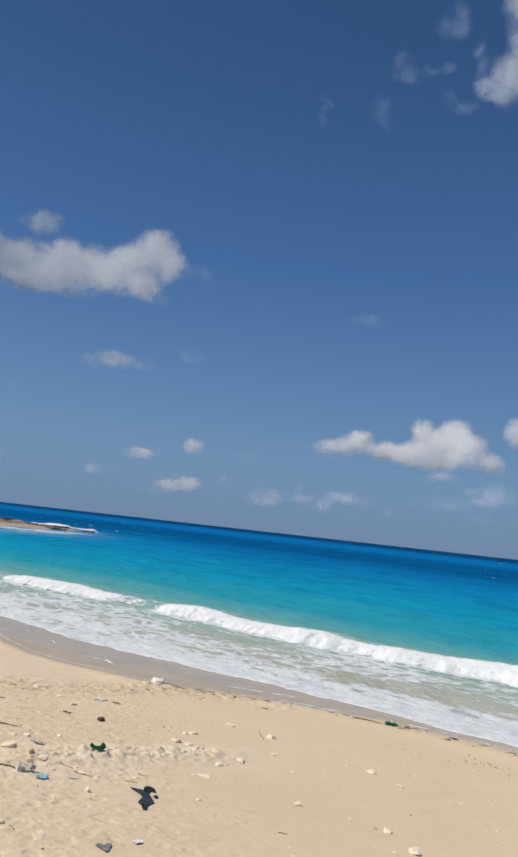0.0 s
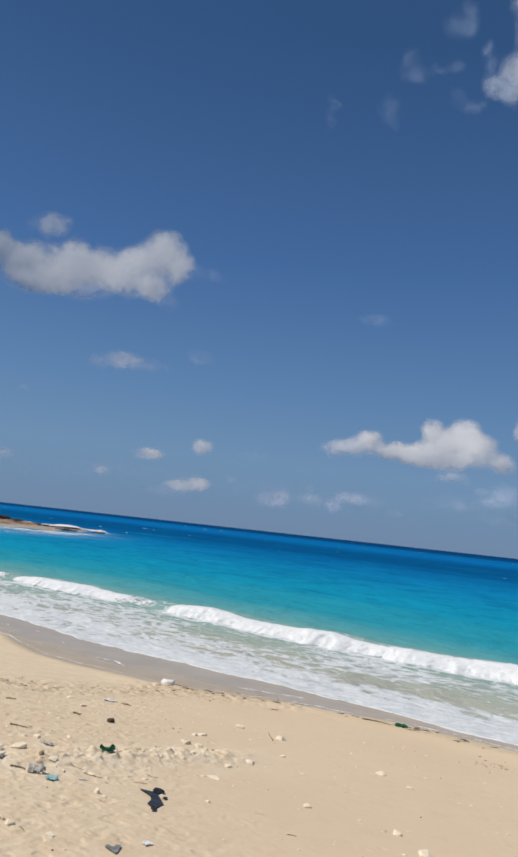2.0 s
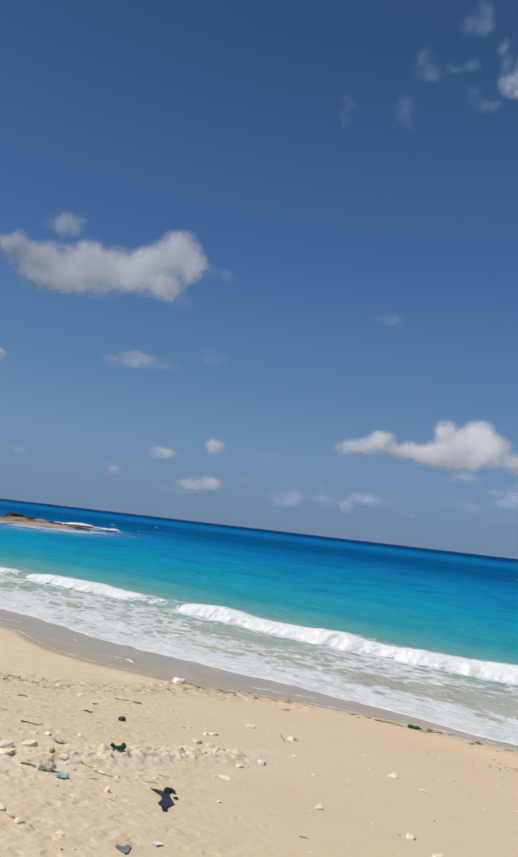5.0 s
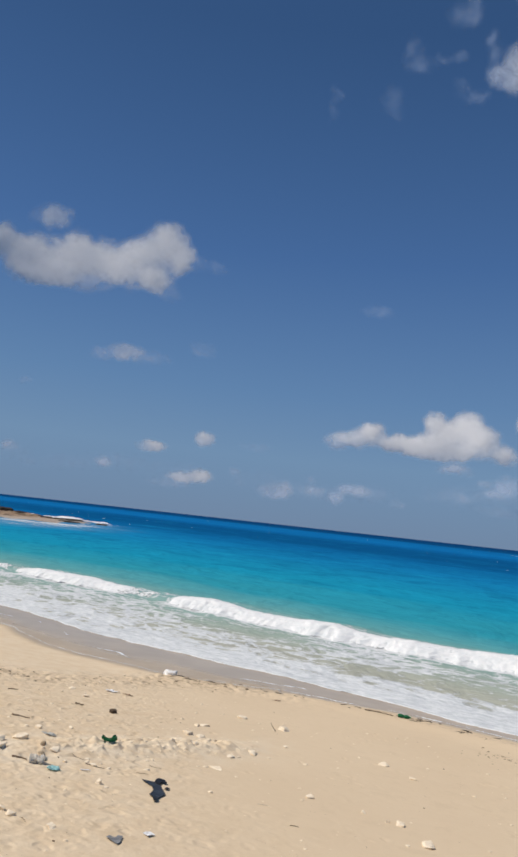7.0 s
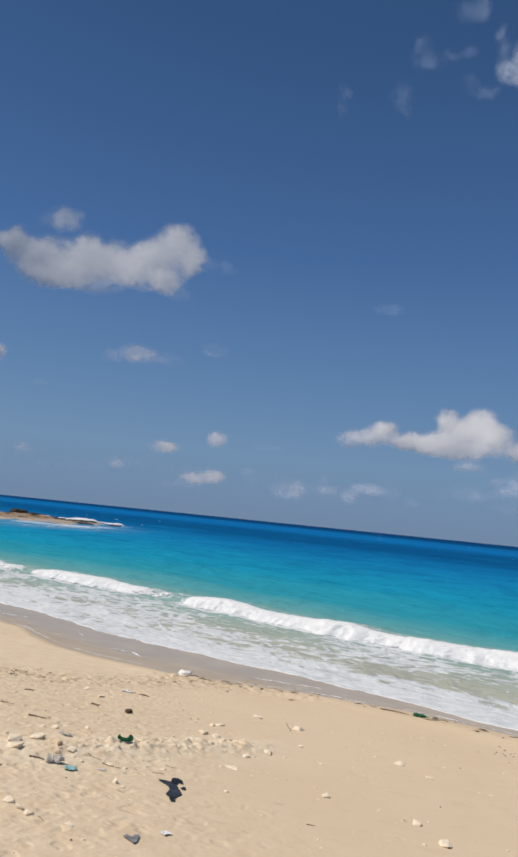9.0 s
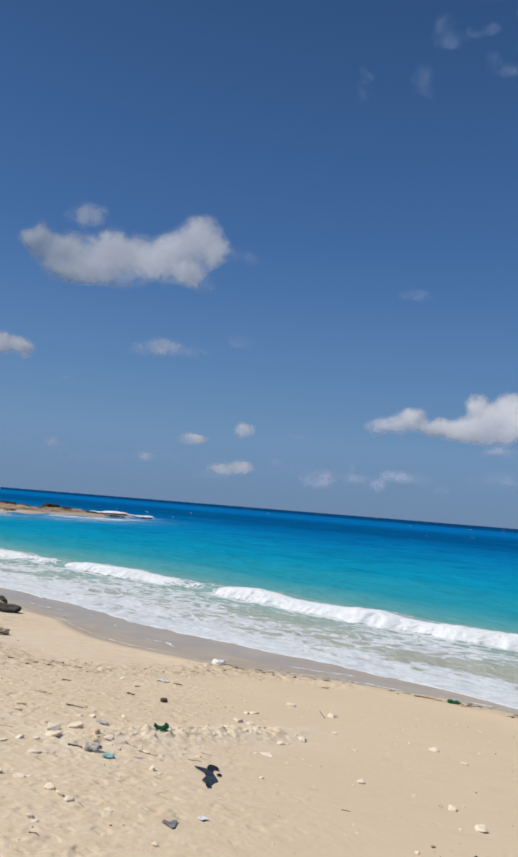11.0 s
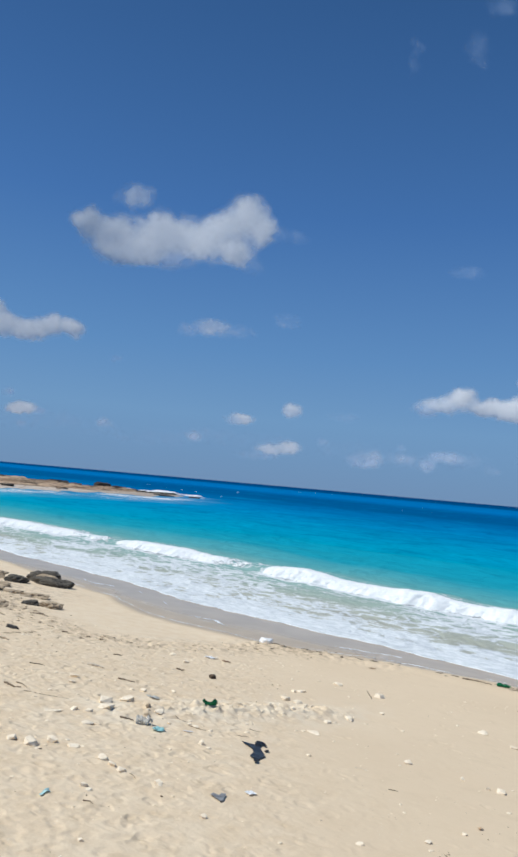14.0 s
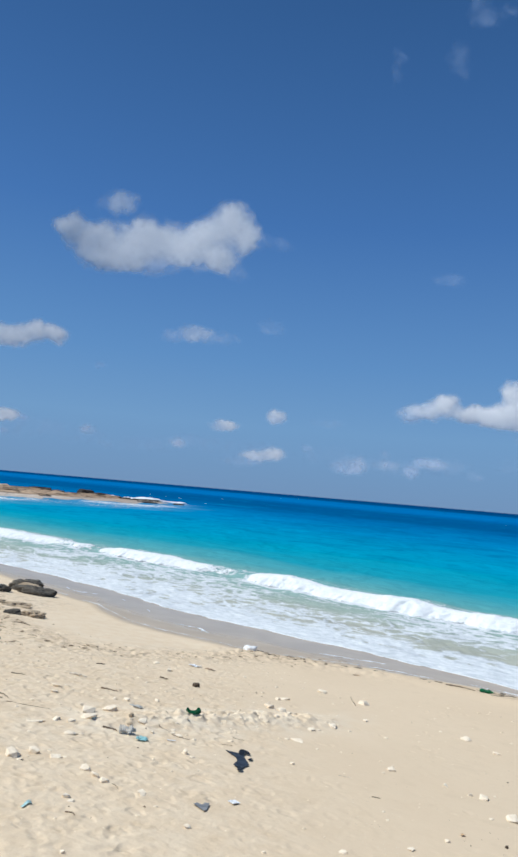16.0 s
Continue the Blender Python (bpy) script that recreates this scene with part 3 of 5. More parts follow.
def build_ground():
    us_ = steps([(-6000, -400, 10), (-400, -60, 17), (-60, -26, 60), (-26, -14, 180), (-14, -9, 150), (-9, -0.5, 520), (-0.5, 1.5, 30), (1.5, 20, 40), (20, 300, 14), (300, 6000, 8)])
    ss_ = steps([(-3000, -200, 6), (-200, -10, 19), (-10, 1.5, 30), (1.5, 3, 90), (3, 9, 400), (9, 12, 130), (12, 14.5, 50), (14.5, 30, 20), (30, 200, 10), (200, 6000, 6)])
    U, S = np.meshgrid(us_, ss_)
    X, Y = xy(U, S)
    near = smooth(-80, -40, U) * smooth(60, 20, U) * smooth(0.6, 1.9, S)
    Z = beach(U, S) + relief(U, S) * near
    wet = smooth(-0.22, 0.22, S - wet_edge(U) + 0.03 * fbm(X * 6, Y * 6, 2, 9))
    off = drift_off(X, Y) + 0.5 * fbm(X * 0.7, Y * 0.7, 3, 33)
    weed = np.exp(-(off / 0.75) ** 2) * smooth(2.0, -1.0, X) * smooth(-12, -9, X)
    weed = np.maximum(weed, 0.9 * smooth(-5.6, -7.2, X) * smooth(-12, -10, X) * smooth(12.6, 13.6, Y) * smooth(18.2, 16.6, Y))
    weed = np.maximum(weed, 0.8 * np.exp(-((S - wet_edge(U) + 0.35) / 0.16) ** 2) * smooth(-6.5, -4.5, U))
    ridge_d = (Y - 8.0) - 0.95 * (X + 1.0)
    pale = np.exp(-(ridge_d / 0.7) ** 2) * smooth(-3.2, -1.6, X) * smooth(1.0, -0.5, X) + 0.35 * trodden(U, S)
    pale = pale + 0.5 * smooth(0.1, 1.0, drift_off(X, Y)) * smooth(-7.5, -9.0, U) * (1 - wet)
    me = grid_mesh("ground", X, Y, Z, SAND, {"wet": wet, "film": smooth(2.6, 1.0, swash_edge(U) - S + 0.7 * fbm(U * 0.35, S * 0.8, 3, 44)) * wet, "trod": trodden(U, S), "weed": weed, "pale": np.clip(pale, 0, 1)})
    tagged(new("ground", me), "pale golden beach sand, trodden and dimpled, damp towards the water", "sand", kind="structure")


def breaker_line(u):
    return 22.2 + 0.35 * np.sin(u * 0.21 + 0.6) + 0.4 * fbm(u * 0.16, u * 0 + 2, 2, 61)


def unbroken(u):
    """Stretches of the wave that still stand as clear water."""
    return 0.9 * np.exp(-np.abs((u + 17.8) / 0.6) ** 2)


def breaker_height(u):
    """Highest where it has just broken, thin where the crest still stands."""
    gap = np.clip(np.exp(-((u + 18.3) / 2.2) ** 2) + 0.8 * np.exp(-((u + 11.2) / 1.3) ** 2) + 0.6 * np.exp(-((u + 26) / 1.6) ** 2), 0, 1)
    return (0.23 + 0.09 * smooth(-26, -8, u) + 0.13 * fbm(u * 0.45, u * 0 + 4, 3, 62)) * smooth(-48, -34, u) * (1 - 0.24 * gap)


def breaker_foot(u):
    """How far the foot of the roll has run ahead."""
    return 0.40 * fbm(u * 0.8, u * 0 + 1, 4, 81, 0.6) + 0.12 * fbm(u * 4.0, u * 0 + 6, 3, 87, 0.6)


def sea_z(U, S):
    d = S - breaker_line(U)
    h = breaker_height(U)
    w = 0.22 + 2.1 * h
    ridge = h * 0.93 * smooth(np.minimum(-1.36 * w - breaker_foot(U) - 0.1, -0.7 * w), -0.42 * w, d) * np.where(d > 0, np.exp(-(d / 2.2) ** 2), 1.0)
    away = smooth(14.5, 19, S) * smooth(420, 90, S)
    wash = 0.030 * np.abs(fbm(U * 0.55, S * 1.1, 3, 67)) * smooth(0.4, 2.5, S - swash_edge(U)) * smooth(24, 20, S)
    chop = 0.050 * fbm(U * 0.7, S * 1.1, 3, 63) + 0.15 * fbm(U * 0.13, S * 0.24, 3, 64) * smooth(23, 40, S)
    lines = 0.14 * np.exp(-((S - 29.5 - 1.5 * fbm(U * 0.08, U * 0, 2, 65)) / 1.6) ** 2) * (0.5 + fbm(U * 0.12, U * 0 + 5, 2, 68))
    lines = lines + 0.16 * np.exp(-((S - 43 - 2.5 * fbm(U * 0.06, U * 0, 2, 66)) / 2.4) ** 2) * (0.6 + fbm(U * 0.07, U * 0 + 7, 2, 69))
    z = ridge + wash + away * (chop + lines)
    return np.maximum(z, beach(U, S) + 0.008 * smooth(0.0, 0.4, S - swash_edge(U)) + 0.004)


def build_sea():
    us_ = steps([(-6000, -800, 12), (-800, -150, 24), (-150, -50, 70), (-50, -26, 110), (-26, 12, 330), (12, 60, 60), (60, 400, 34), (400, 6000, 16)])
    ks = steps([(0, 10, 130), (10, 30, 150), (30, 90, 160), (90, 400, 120), (400, 6200, 40)])
    U, K = np.meshgrid(us_, ks)
    S = swash_edge(np.clip(U, -60, 20)) * smooth(9, 0, K) + 14.2 * (1 - smooth(9, 0, K)) + K
    Uc = np.clip(U, -900, 900)
    Z = sea_z(Uc, S)
    X, Y = xy(U, S)
    d = S - breaker_line(Uc)
    e = S - swash_edge(Uc)
    lobes = 0.5 + 0.5 * fbm(U * 0.16, S * 0.35, 3, 71)
    wash = 0.5 + 0.5 * fbm(U * 0.10, U * 0 + 2, 2, 72)
    front = (0.60 + 0.26 * lobes + 0.16 * smooth(1.2, 0.2, e)) * smooth(3.0 + 2.6 * wash, 1.2 + 1.4 * wash, e) * smooth(-0.02, 0.06, e)
    foam = np.maximum(front, (0.34 + 0.40 * lobes) * smooth(0.4, -0.6, d) * smooth(0, 1.0, e))
    foam = np.maximum(foam, 1.0 * smooth(-1.6, -1.0, d) * smooth(0.5, -0.1, d) * smooth(0.10, 0.25, breaker_height(Uc)) * (1 - smooth(0.2, 0.6, unbroken(Uc))))
    foam = np.maximum(foam, (0.30 + 0.44 * lobes) * smooth(2.6 + 1.6 * wash, 0.2, d) * smooth(-0.4, 0.2, d))
    edge, (al, pe) = reef_inset(X, Y), reef_axes(X, Y)
    torn = 0.5 + 0.5 * fbm(X * 0.22, Y * 0.10, 3, 75)
    foam = np.maximum(foam, (0.05 + 0.80 * torn) * np.exp(-((edge + 2.5) / np.where(pe > 4, 5.0, 3.6)) ** 2) * smooth(70, 61, al))
    wash = (0.28 + 0.34 * torn) * smooth(-19, -8, edge + 5 * fbm(X * 0.09, Y * 0.09, 2, 76)) * smooth(2, -1, edge) * smooth(-2, 6, pe) * smooth(64, 54, al)
    foam = np.maximum(foam, wash)
    off = np.log10(np.maximum(S, 10.1) / 10) / 3
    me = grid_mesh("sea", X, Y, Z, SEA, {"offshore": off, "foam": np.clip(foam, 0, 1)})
    tagged(new("sea", me), "turquoise sea turning deep blue offshore, foamy at its edge", "sea", kind="structure")


def build_breaker():
    """The white roll of the breaking wave: a tumbling front, a crest with small tufts, foam torn off at its back."""
    us_ = np.linspace(-46, 14, 1300)
    prof = [(-1.35, -0.06), (-1.30, 0.10), (-1.18, 0.28), (-1.02, 0.50), (-0.82, 0.74), (-0.6, 0.93), (-0.38, 1.04), (-0.15, 1.04), (0.15, 0.96), (0.5, 0.80), (0.9, 0.62)]
    t = np.linspace(0, 1, 40)
    kk = np.linspace(0, 1, len(prof))
    ps, pz = np.interp(t, kk, [p[0] for p in prof]), np.interp(t, kk, [p[1] for p in prof])
    U, T = np.meshgrid(us_, t)
    PS, PZ = np.meshgrid(us_, ps)[1], np.meshgrid(us_, pz)[1]
    h = breaker_height(U)
    foot = breaker_foot(U) * smooth(0.75, 0.15, T)
    bulge = np.abs(fbm(U * 1.9 + 0.8 * T, T * 3.0, 5, 82, 0.62))
    S = breaker_line(U) + PS * (0.22 + 2.1 * h) - foot - 0.16 * bulge * smooth(0.9, 0.4, T) * smooth(0.0, 0.35, T)
    crest = 0.10 * fbm(U * 0.9, T * 1.2, 3, 83) + 0.10 * np.abs(fbm(U * 4.2, T * 1.0, 4, 84, 0.65))
    torn = np.abs(fbm(U * 6.5, T * 9.0, 3, 85, 0.7))
    S = S - 0.07 * torn * smooth(0.95, 0.4, T) * smooth(0.05, 0.4, T)
    S = np.maximum.accumulate(S, axis=0)          # no overhang
    crest = crest + 0.10 * torn * smooth(0.25, 0.5, T)
    Z = PZ * h * (1.0 + crest) + (0.22 * bulge - 0.04) * h * smooth(0.02, 0.2, T) * smooth(1.0, 0.75, T)
    water = sea_z(U, S)
    lift = 0.05 * smooth(0.0, 0.12, T) * smooth(1.0, 0.86, T) * smooth(0.06, 0.14, h) - 0.05
    Z = np.maximum(Z * smooth(0.04, 0.12, h), water + lift)
    Z = np.where((T < 0.02) | (T > 0.97), water - 0.06, Z)
    body = (0.74 + 0.34 * smooth(0.15, 0.45, T)) * smooth(0.0, 0.16, T) * smooth(1.0, 0.58, T) * smooth(0.05, 0.30, h)
    body = body + (0.20 + 0.35 * smooth(0.5, 0.85, T)) * fbm(U * 0.55, T * 1.6, 4, 88, 0.6) + 0.18 * fbm(U * 2.6 + 3.0 * T, T * 2.4, 3, 89) * smooth(0.75, 0.25, T)
    sunk = smooth(0.30, 0.62, unbroken(U) + 0.22 * fbm(U * 2.5, T * 2, 3, 86))
    Z = Z * (1 - sunk) + (water - 0.12) * sunk
    body = body * (1 - 0.35 * smooth(0.1, 0.5, unbroken(U)))
    X, Y = xy(U, S)
    tagged(new("breaking_wave", grid_mesh("breaking_wave", X, Y, Z, SPRAY, {"body": body})), "white foaming roll of a breaking wave along the shore", "wave", kind="stuff")


def build_swash_rim():
    """The thin raised rim of froth where the wash stops."""
    us_ = np.linspace(-40, 6, 1100)
    t = np.linspace(0, 1, 8)
    U, T = np.meshgrid(us_, t)
    w = 0.05 + 0.07 * np.clip(fbm(U * 0.6, U * 0, 3, 91), -0.7, 1) + 0.07 * np.abs(fbm(U * 1.3, T * 0.5, 3, 92))
    S = swash_edge(U) + (T - 0.25) * w
    Z = np.maximum(beach(U, S), 0) + 0.006 + 0.005 * np.sin(np.pi * T) * (0.7 + 0.3 * fbm(U * 1.5, T, 2, 93))
    Z = np.where((T < 0.01) | (T > 0.99), beach(U, S) - 0.02, Z)
    X, Y = xy(U, S)
    tagged(new("swash_foam", grid_mesh("swash_foam", X, Y, Z, SPRAY, {"body": 0.85 * np.sin(np.pi * T) ** 0.5})), "thin line of white froth at the edge of the wash", "foam", kind="stuff")
    # fainter lines that earlier washes have left on the wet sand
    for seed, u0, u1, at, wide, label in ((95, -17.5, -7.0, 1.35, 0.20, "faint broken line of froth left on the wet sand"),
                                          (97, -19.5, -2.0, 0.30, 0.05, "thin white line of froth at the upper edge of the wet sand")):
        U, T = np.meshgrid(np.linspace(u0, u1, 700), np.linspace(0, 1, 6))
        w = wide * np.clip(fbm(U * 0.9, U * 0, 3, seed) + (0.10 if wide > 0.1 else 0.55), 0, 1)
        S = wet_edge(U) + at + (0.45 if wide > 0.1 else 0.16) * fbm(U * 0.7, U * 0, 3, seed + 1) + T * w
        S = np.minimum(S, swash_edge(U) - 0.25)
        Z = beach(U, S) + relief(U, S) + 0.012 * np.sin(np.pi * T) * smooth(0.0, 0.04, w) - 0.003
        X, Y = xy(U, S)
        body = (0.50 if wide > 0.1 else 0.54) * np.sin(np.pi * T) * smooth(0.0, 0.04, w)
        tagged(new("froth_line", grid_mesh("froth_line", X, Y, Z, SPRAY, {"body": body})), label, "foam", kind="stuff")


build_ground()
build_sea()
build_breaker()
build_swash_rim()


# ---------------- clouds ----------------
WHITE, THIN, LOW = "puffy white cumulus cloud with a greyish base", "thin torn wisp of white cloud", "small hazy white cloud low over the sea"


def cloud(lobes, seed, label, reach=4600.0):
    """A body of vapour out of soft lobes (azimuth to the left, elevation, half width, half height in degrees, thickness)."""
    L = np.array(lobes)
    billow = 1.0 if label == WHITE and reach > 3000 else 0.3
    az0, az1 = (L[:, 0] - 1.9 * L[:, 2]).min(), (L[:, 0] + 1.9 * L[:, 2]).max()
    el0, el1 = (L[:, 1] - 1.9 * L[:, 3]).min(), (L[:, 1] + 1.9 * L[:, 3]).max()
    step = 0.075 if (az1 - az0) > 3 else 0.05
    A, E = np.meshgrid(np.arange(az0, az1, step), np.arange(el0, el1, step))
    size = float(np.median(L[:, 3]))
    ragged = 0.60 if label == THIN else 0.34
    wa = A + ragged * size * fbm(A / size * 1.1, E / size * 1.1, 4, seed, 0.5)
    we = E + ragged * size * fbm(A / size * 1.1 + 40, E / size * 1.1, 4, seed + 7, 0.5)
    g = np.zeros_like(A)
    f, veil, wsum = np.zeros_like(A), np.zeros_like(A), np.zeros_like(A) + 1e-6
    for a0, e0, ra, re, amp in lobes:
        amp = min(1.0, amp * (1.12 if label == LOW else 1.0))
        q = 0.93 * np.exp(-1.15 * (((wa - a0) / ra) ** 2 + ((we - e0) / re) ** 2) ** 1.15)
        f = 1 - (1 - f) * (1 - q)
        g = 1 - (1 - g) * (1 - 0.8 * np.exp(-1.3 * (((A - a0) / ra) ** 2 + ((E - e0) / re) ** 2)))
        veil += q ** 2 * amp * (0.55 + 0.45 * amp)
        wsum += q ** 2
    veil = veil / wsum
    puff = fbm(A / size * 0.9, E / size * 1.0, 2, seed + 3, 0.4)
    deg = reach * math.pi / 180
    thick = g * size * 0.24 * deg * billow * (0.92 + 0.16 * puff)
    keep = f > 0.06
    ar, er = np.radians(A), np.radians(E)
    D = np.stack([-np.sin(ar) * np.cos(er), np.cos(ar) * np.cos(er), np.sin(er)], -1)
    lean = 1.12 * (E - 0.5 * (el0 + el1)) * deg          # the cloud leans back, its foot nearer than its head
    if label == WHITE and reach > 3000 and len(lobes) > 2 and az0 < 20:
        # a billowing head over an underside that falls away from the light
        mass = f ** 2 + 1e-5
        knots = np.exp(-((A[0][:, None] - A[0][None, :]) / (1.6 * size)) ** 2)
        mid = (knots @ (mass * E).sum(0)) / (knots @ mass.sum(0))
        half = np.sqrt((knots @ (mass * (E - mid) ** 2).sum(0)) / (knots @ mass.sum(0))) * 1.7
        x = (E - mid) / half + 0.25
        steep, flat = 1.15, 0.55 if az1 < 0 else 0.95
        lean = 0.5 * half * deg * ((steep - flat) * np.sqrt(x * x + 0.25) + (steep + flat) * x)
    front = D * (reach + lean - thick)[..., None]
    back = D * (reach + lean + 0.4 * thick)[..., None]
    idx = -np.ones(A.shape, int)
    idx[keep] = np.arange(keep.sum())
    n = int(keep.sum())
    quad = np.stack([idx[:-1, :-1], idx[:-1, 1:], idx[1:, 1:], idx[1:, :-1]], -1).reshape(-1, 4)
    quad = quad[(quad >= 0).all(1)]
    faces = quad.tolist() + (quad[:, ::-1] + n).tolist()
    me = mesh_of("cloud", np.concatenate([front[keep], back[keep]]).tolist(), faces, CLOUD)
    for key, v in (("bulk", np.clip(f, 0, 1.2)), ("veil", veil)):
        me.attributes.new(key, "FLOAT", "POINT").data.foreach_set("value", np.tile(v[keep], 2).astype(np.float32))
    return tagged(new("cloud", me), label, "cloud", "clouds over the sea")


cloud([(17.89, 19.04, 1.7, 1.2, 1.0), (23.9, 18.85, 1.3, 0.95, 1.0), (21.71, 18.42, 2.26, 1.38, 1.0), (19.14, 17.68, 2.77, 1.38, 1.0), (17.48, 19.02, 2.01, 1.51, 1.0), (14.64, 18.58, 2.26, 1.63, 1.0), (12.95, 19.88, 1.76, 1.26, 1.0), (10.97, 20.94, 1.63, 1.63, 1.0), (9.61, 19.99, 1.26, 1.26, 1.0), (11.78, 18.10, 1.51, 1.01, 1.0), (21.33, 16.96, 2.01, 0.88, 1.0), (16.81, 16.97, 1.51, 0.63, 0.5), (10.18, 17.26, 0.88, 0.7, 0.35), (7.48, 19.65, 1.7, 0.5, 0.24)], 100, WHITE, 3200)
cloud([(20.2, 21.2, 1.6, 0.9, 0.75)], 114, THIN, 4700)
cloud([(32.03, 10.81, 1.76, 1.38, 1.0), (30.42, 11.51, 1.26, 1.01, 1.0), (29.31, 10.49, 1.51, 1.01, 1.0), (27.2, 10.17, 2.01, 0.75, 1.0), (25.61, 10.84, 1.26, 0.8, 1.0), (24.06, 10.78, 1.01, 0.7, 1.0)], 126, WHITE, 4000)
cloud([(13.09, 12.19, 1.45, 0.75, 0.72), (14.84, 11.81, 1.2, 0.5, 0.4), (10.78, 11.99, 1.3, 0.5, 0.4)], 139, THIN, 4000)
cloud([(7.04, 13.13, 1.1, 0.65, 0.36)], 152, THIN, 4000)
cloud([(20.49, 8.88, 0.6, 0.35, 0.26)], 165, THIN, 4000)
cloud([(26.91, 4.31, 1.0, 0.48, 1.0), (27.52, 4.1, 0.85, 0.4, 0.9), (25.7, 4.13, 0.45, 0.28, 0.35), (28.24, 5.33, 0.5, 0.4, 0.45), (27.02, 3.09, 0.55, 0.36, 0.45)], 178, LOW, 4700)
cloud([(20.85, 3.76, 0.70, 0.45, 0.55), (19.37, 2.72, 0.8, 0.3, 0.25)], 191, LOW, 4700)
cloud([(13.73, 3.37, 0.8, 0.55, 0.55)], 204, LOW, 4700)
cloud([(29.73, 2.85, 0.45, 0.28, 0.22)], 217, LOW, 4700)
cloud([(5.97, 6.27, 0.78, 0.60, 0.85), (6.03, 5.9, 0.8, 0.48, 0.7)], 230, WHITE, 4250)
cloud([(9.98, 5.13, 1.02, 0.49, 0.9), (10.59, 5.0, 0.88, 0.39, 0.6)], 243, WHITE, 4250)
cloud([(7.62, 2.89, 1.19, 0.48, 0.7), (5.96, 3.18, 0.99, 0.57, 0.75), (8.82, 2.37, 1.72, 0.4, 0.32)], 256, LOW, 4700)
cloud([(3.44, 3.81, 0.57, 0.35, 0.32)], 269, LOW, 4700)
cloud([(-0.43, 2.78, 1.19, 0.69, 0.55), (0.07, 2.49, 1.34, 0.45, 0.4)], 282, LOW, 4700)
cloud([(-2.84, 3.78, 0.53, 0.38, 0.22), (-3.05, 2.93, 1.1, 0.45, 0.5)], 295, LOW, 4700)
cloud([(-4.82, 2.55, 0.77, 0.5, 0.42), (-6.43, 3.29, 1.37, 0.52, 0.5), (-5.69, 3.51, 0.65, 0.19, 0.36)], 308, LOW, 4700)
cloud([(-9.75, 2.55, 0.69, 0.4, 0.29)], 321, LOW, 4700)
cloud([(2.0, 5.93, 1.44, 0.38, 0.16)], 334, LOW, 4700)
cloud([(-12.3, 7.75, 1.4, 0.95, 1.0), (-10.9, 7.2, 1.3, 0.7, 1.0), (-7.26, 8.17, 1.04, 0.8, 1.0), (-5.59, 7.39, 1.76, 0.72, 0.8), (-4.51, 6.96, 1.12, 0.51, 0.6), (-8.91, 7.29, 1.28, 0.72, 1.0), (-10.47, 7.27, 1.12, 0.72, 1.0), (-12.15, 9.25, 0.85, 0.80, 1.0), (-14.65, 9.1, 1.35, 1.15, 1.0), (-15.7, 8.14, 1.6, 1.12, 1.0), (-13.99, 7.09, 2.08, 0.8, 0.9), (-12.35, 6.8, 1.6, 0.56, 0.8), (-17.52, 7.05, 1.12, 0.8, 0.9), (-13.3, 8.5, 1.0, 0.8, 1.0), (-13.95, 5.62, 1.36, 0.48, 0.62)], 347, WHITE, 4000)
cloud([(-16.37, 4.75, 0.66, 0.29, 0.5), (-17.4, 4.47, 1.38, 0.6, 0.36), (-17.93, 5.12, 1.04, 0.52, 0.36), (-17.13, 4.06, 0.95, 0.35, 0.43)], 360, LOW, 4700)
cloud([(-14.69, 3.53, 0.86, 0.43, 0.22)], 373, LOW, 4700)
cloud([(-17.79, 2.7, 2.59, 0.43, 0.18)], 386, LOW, 4700)
cloud([(-19.36, 9.55, 1.14, 1.14, 0.8), (-20.75, 9.22, 1.76, 1.14, 0.9), (-22.45, 9.51, 1.76, 1.5, 1)], 399, WHITE, 4000)
cloud([(-16.9, 34.6, 1.9, 1.6, 0.75), (-15.6, 34.2, 1.2, 0.9, 0.6), (-14.4, 36.0, 0.8, 1.1, 0.32), (-17.6, 37.3, 1.1, 1.6, 0.6), (-17.4, 39.5, 1.3, 1.4, 0.75), (-19.5, 36.4, 2.2, 3.2, 0.8)], 412, WHITE, 2400)
cloud([(-12.2, 38.3, 1.5, 1.3, 0.36)], 425, THIN, 2400)
cloud([(-7.99, 35.75, 0.96, 1.11, 0.2), (-8.87, 34.95, 0.96, 0.55, 0.24), (-10.38, 35.38, 1.48, 0.37, 0.18), (-11.99, 35.64, 0.63, 0.41, 0.18)], 438, THIN, 2400)
cloud([(-1.76, 32.97, 0.63, 0.59, 0.26), (-1.67, 32.19, 0.5, 0.92, 0.12)], 451, THIN, 2400)
cloud([(-6.66, 32.73, 1.11, 1.15, 0.17)], 464, THIN, 2400)
cloud([(-12.1, 33.51, 0.74, 0.65, 0.15), (-13.48, 32.95, 1.15, 0.67, 0.24)], 477, THIN, 2400)
cloud([(-6.61, 17.64, 1.1, 0.5, 0.17), (-7.51, 17.49, 0.9, 0.5, 0.17)], 490, THIN, 4000)
HAZE = "faint bank of haze low over the sea"
cloud([(-3.0, 2.9, 4.0, 0.75, 0.15), (-7.5, 3.1, 2.4, 0.7, 0.14), (1.5, 3.4, 2.6, 0.8, 0.13)], 503, HAZE, 4800)
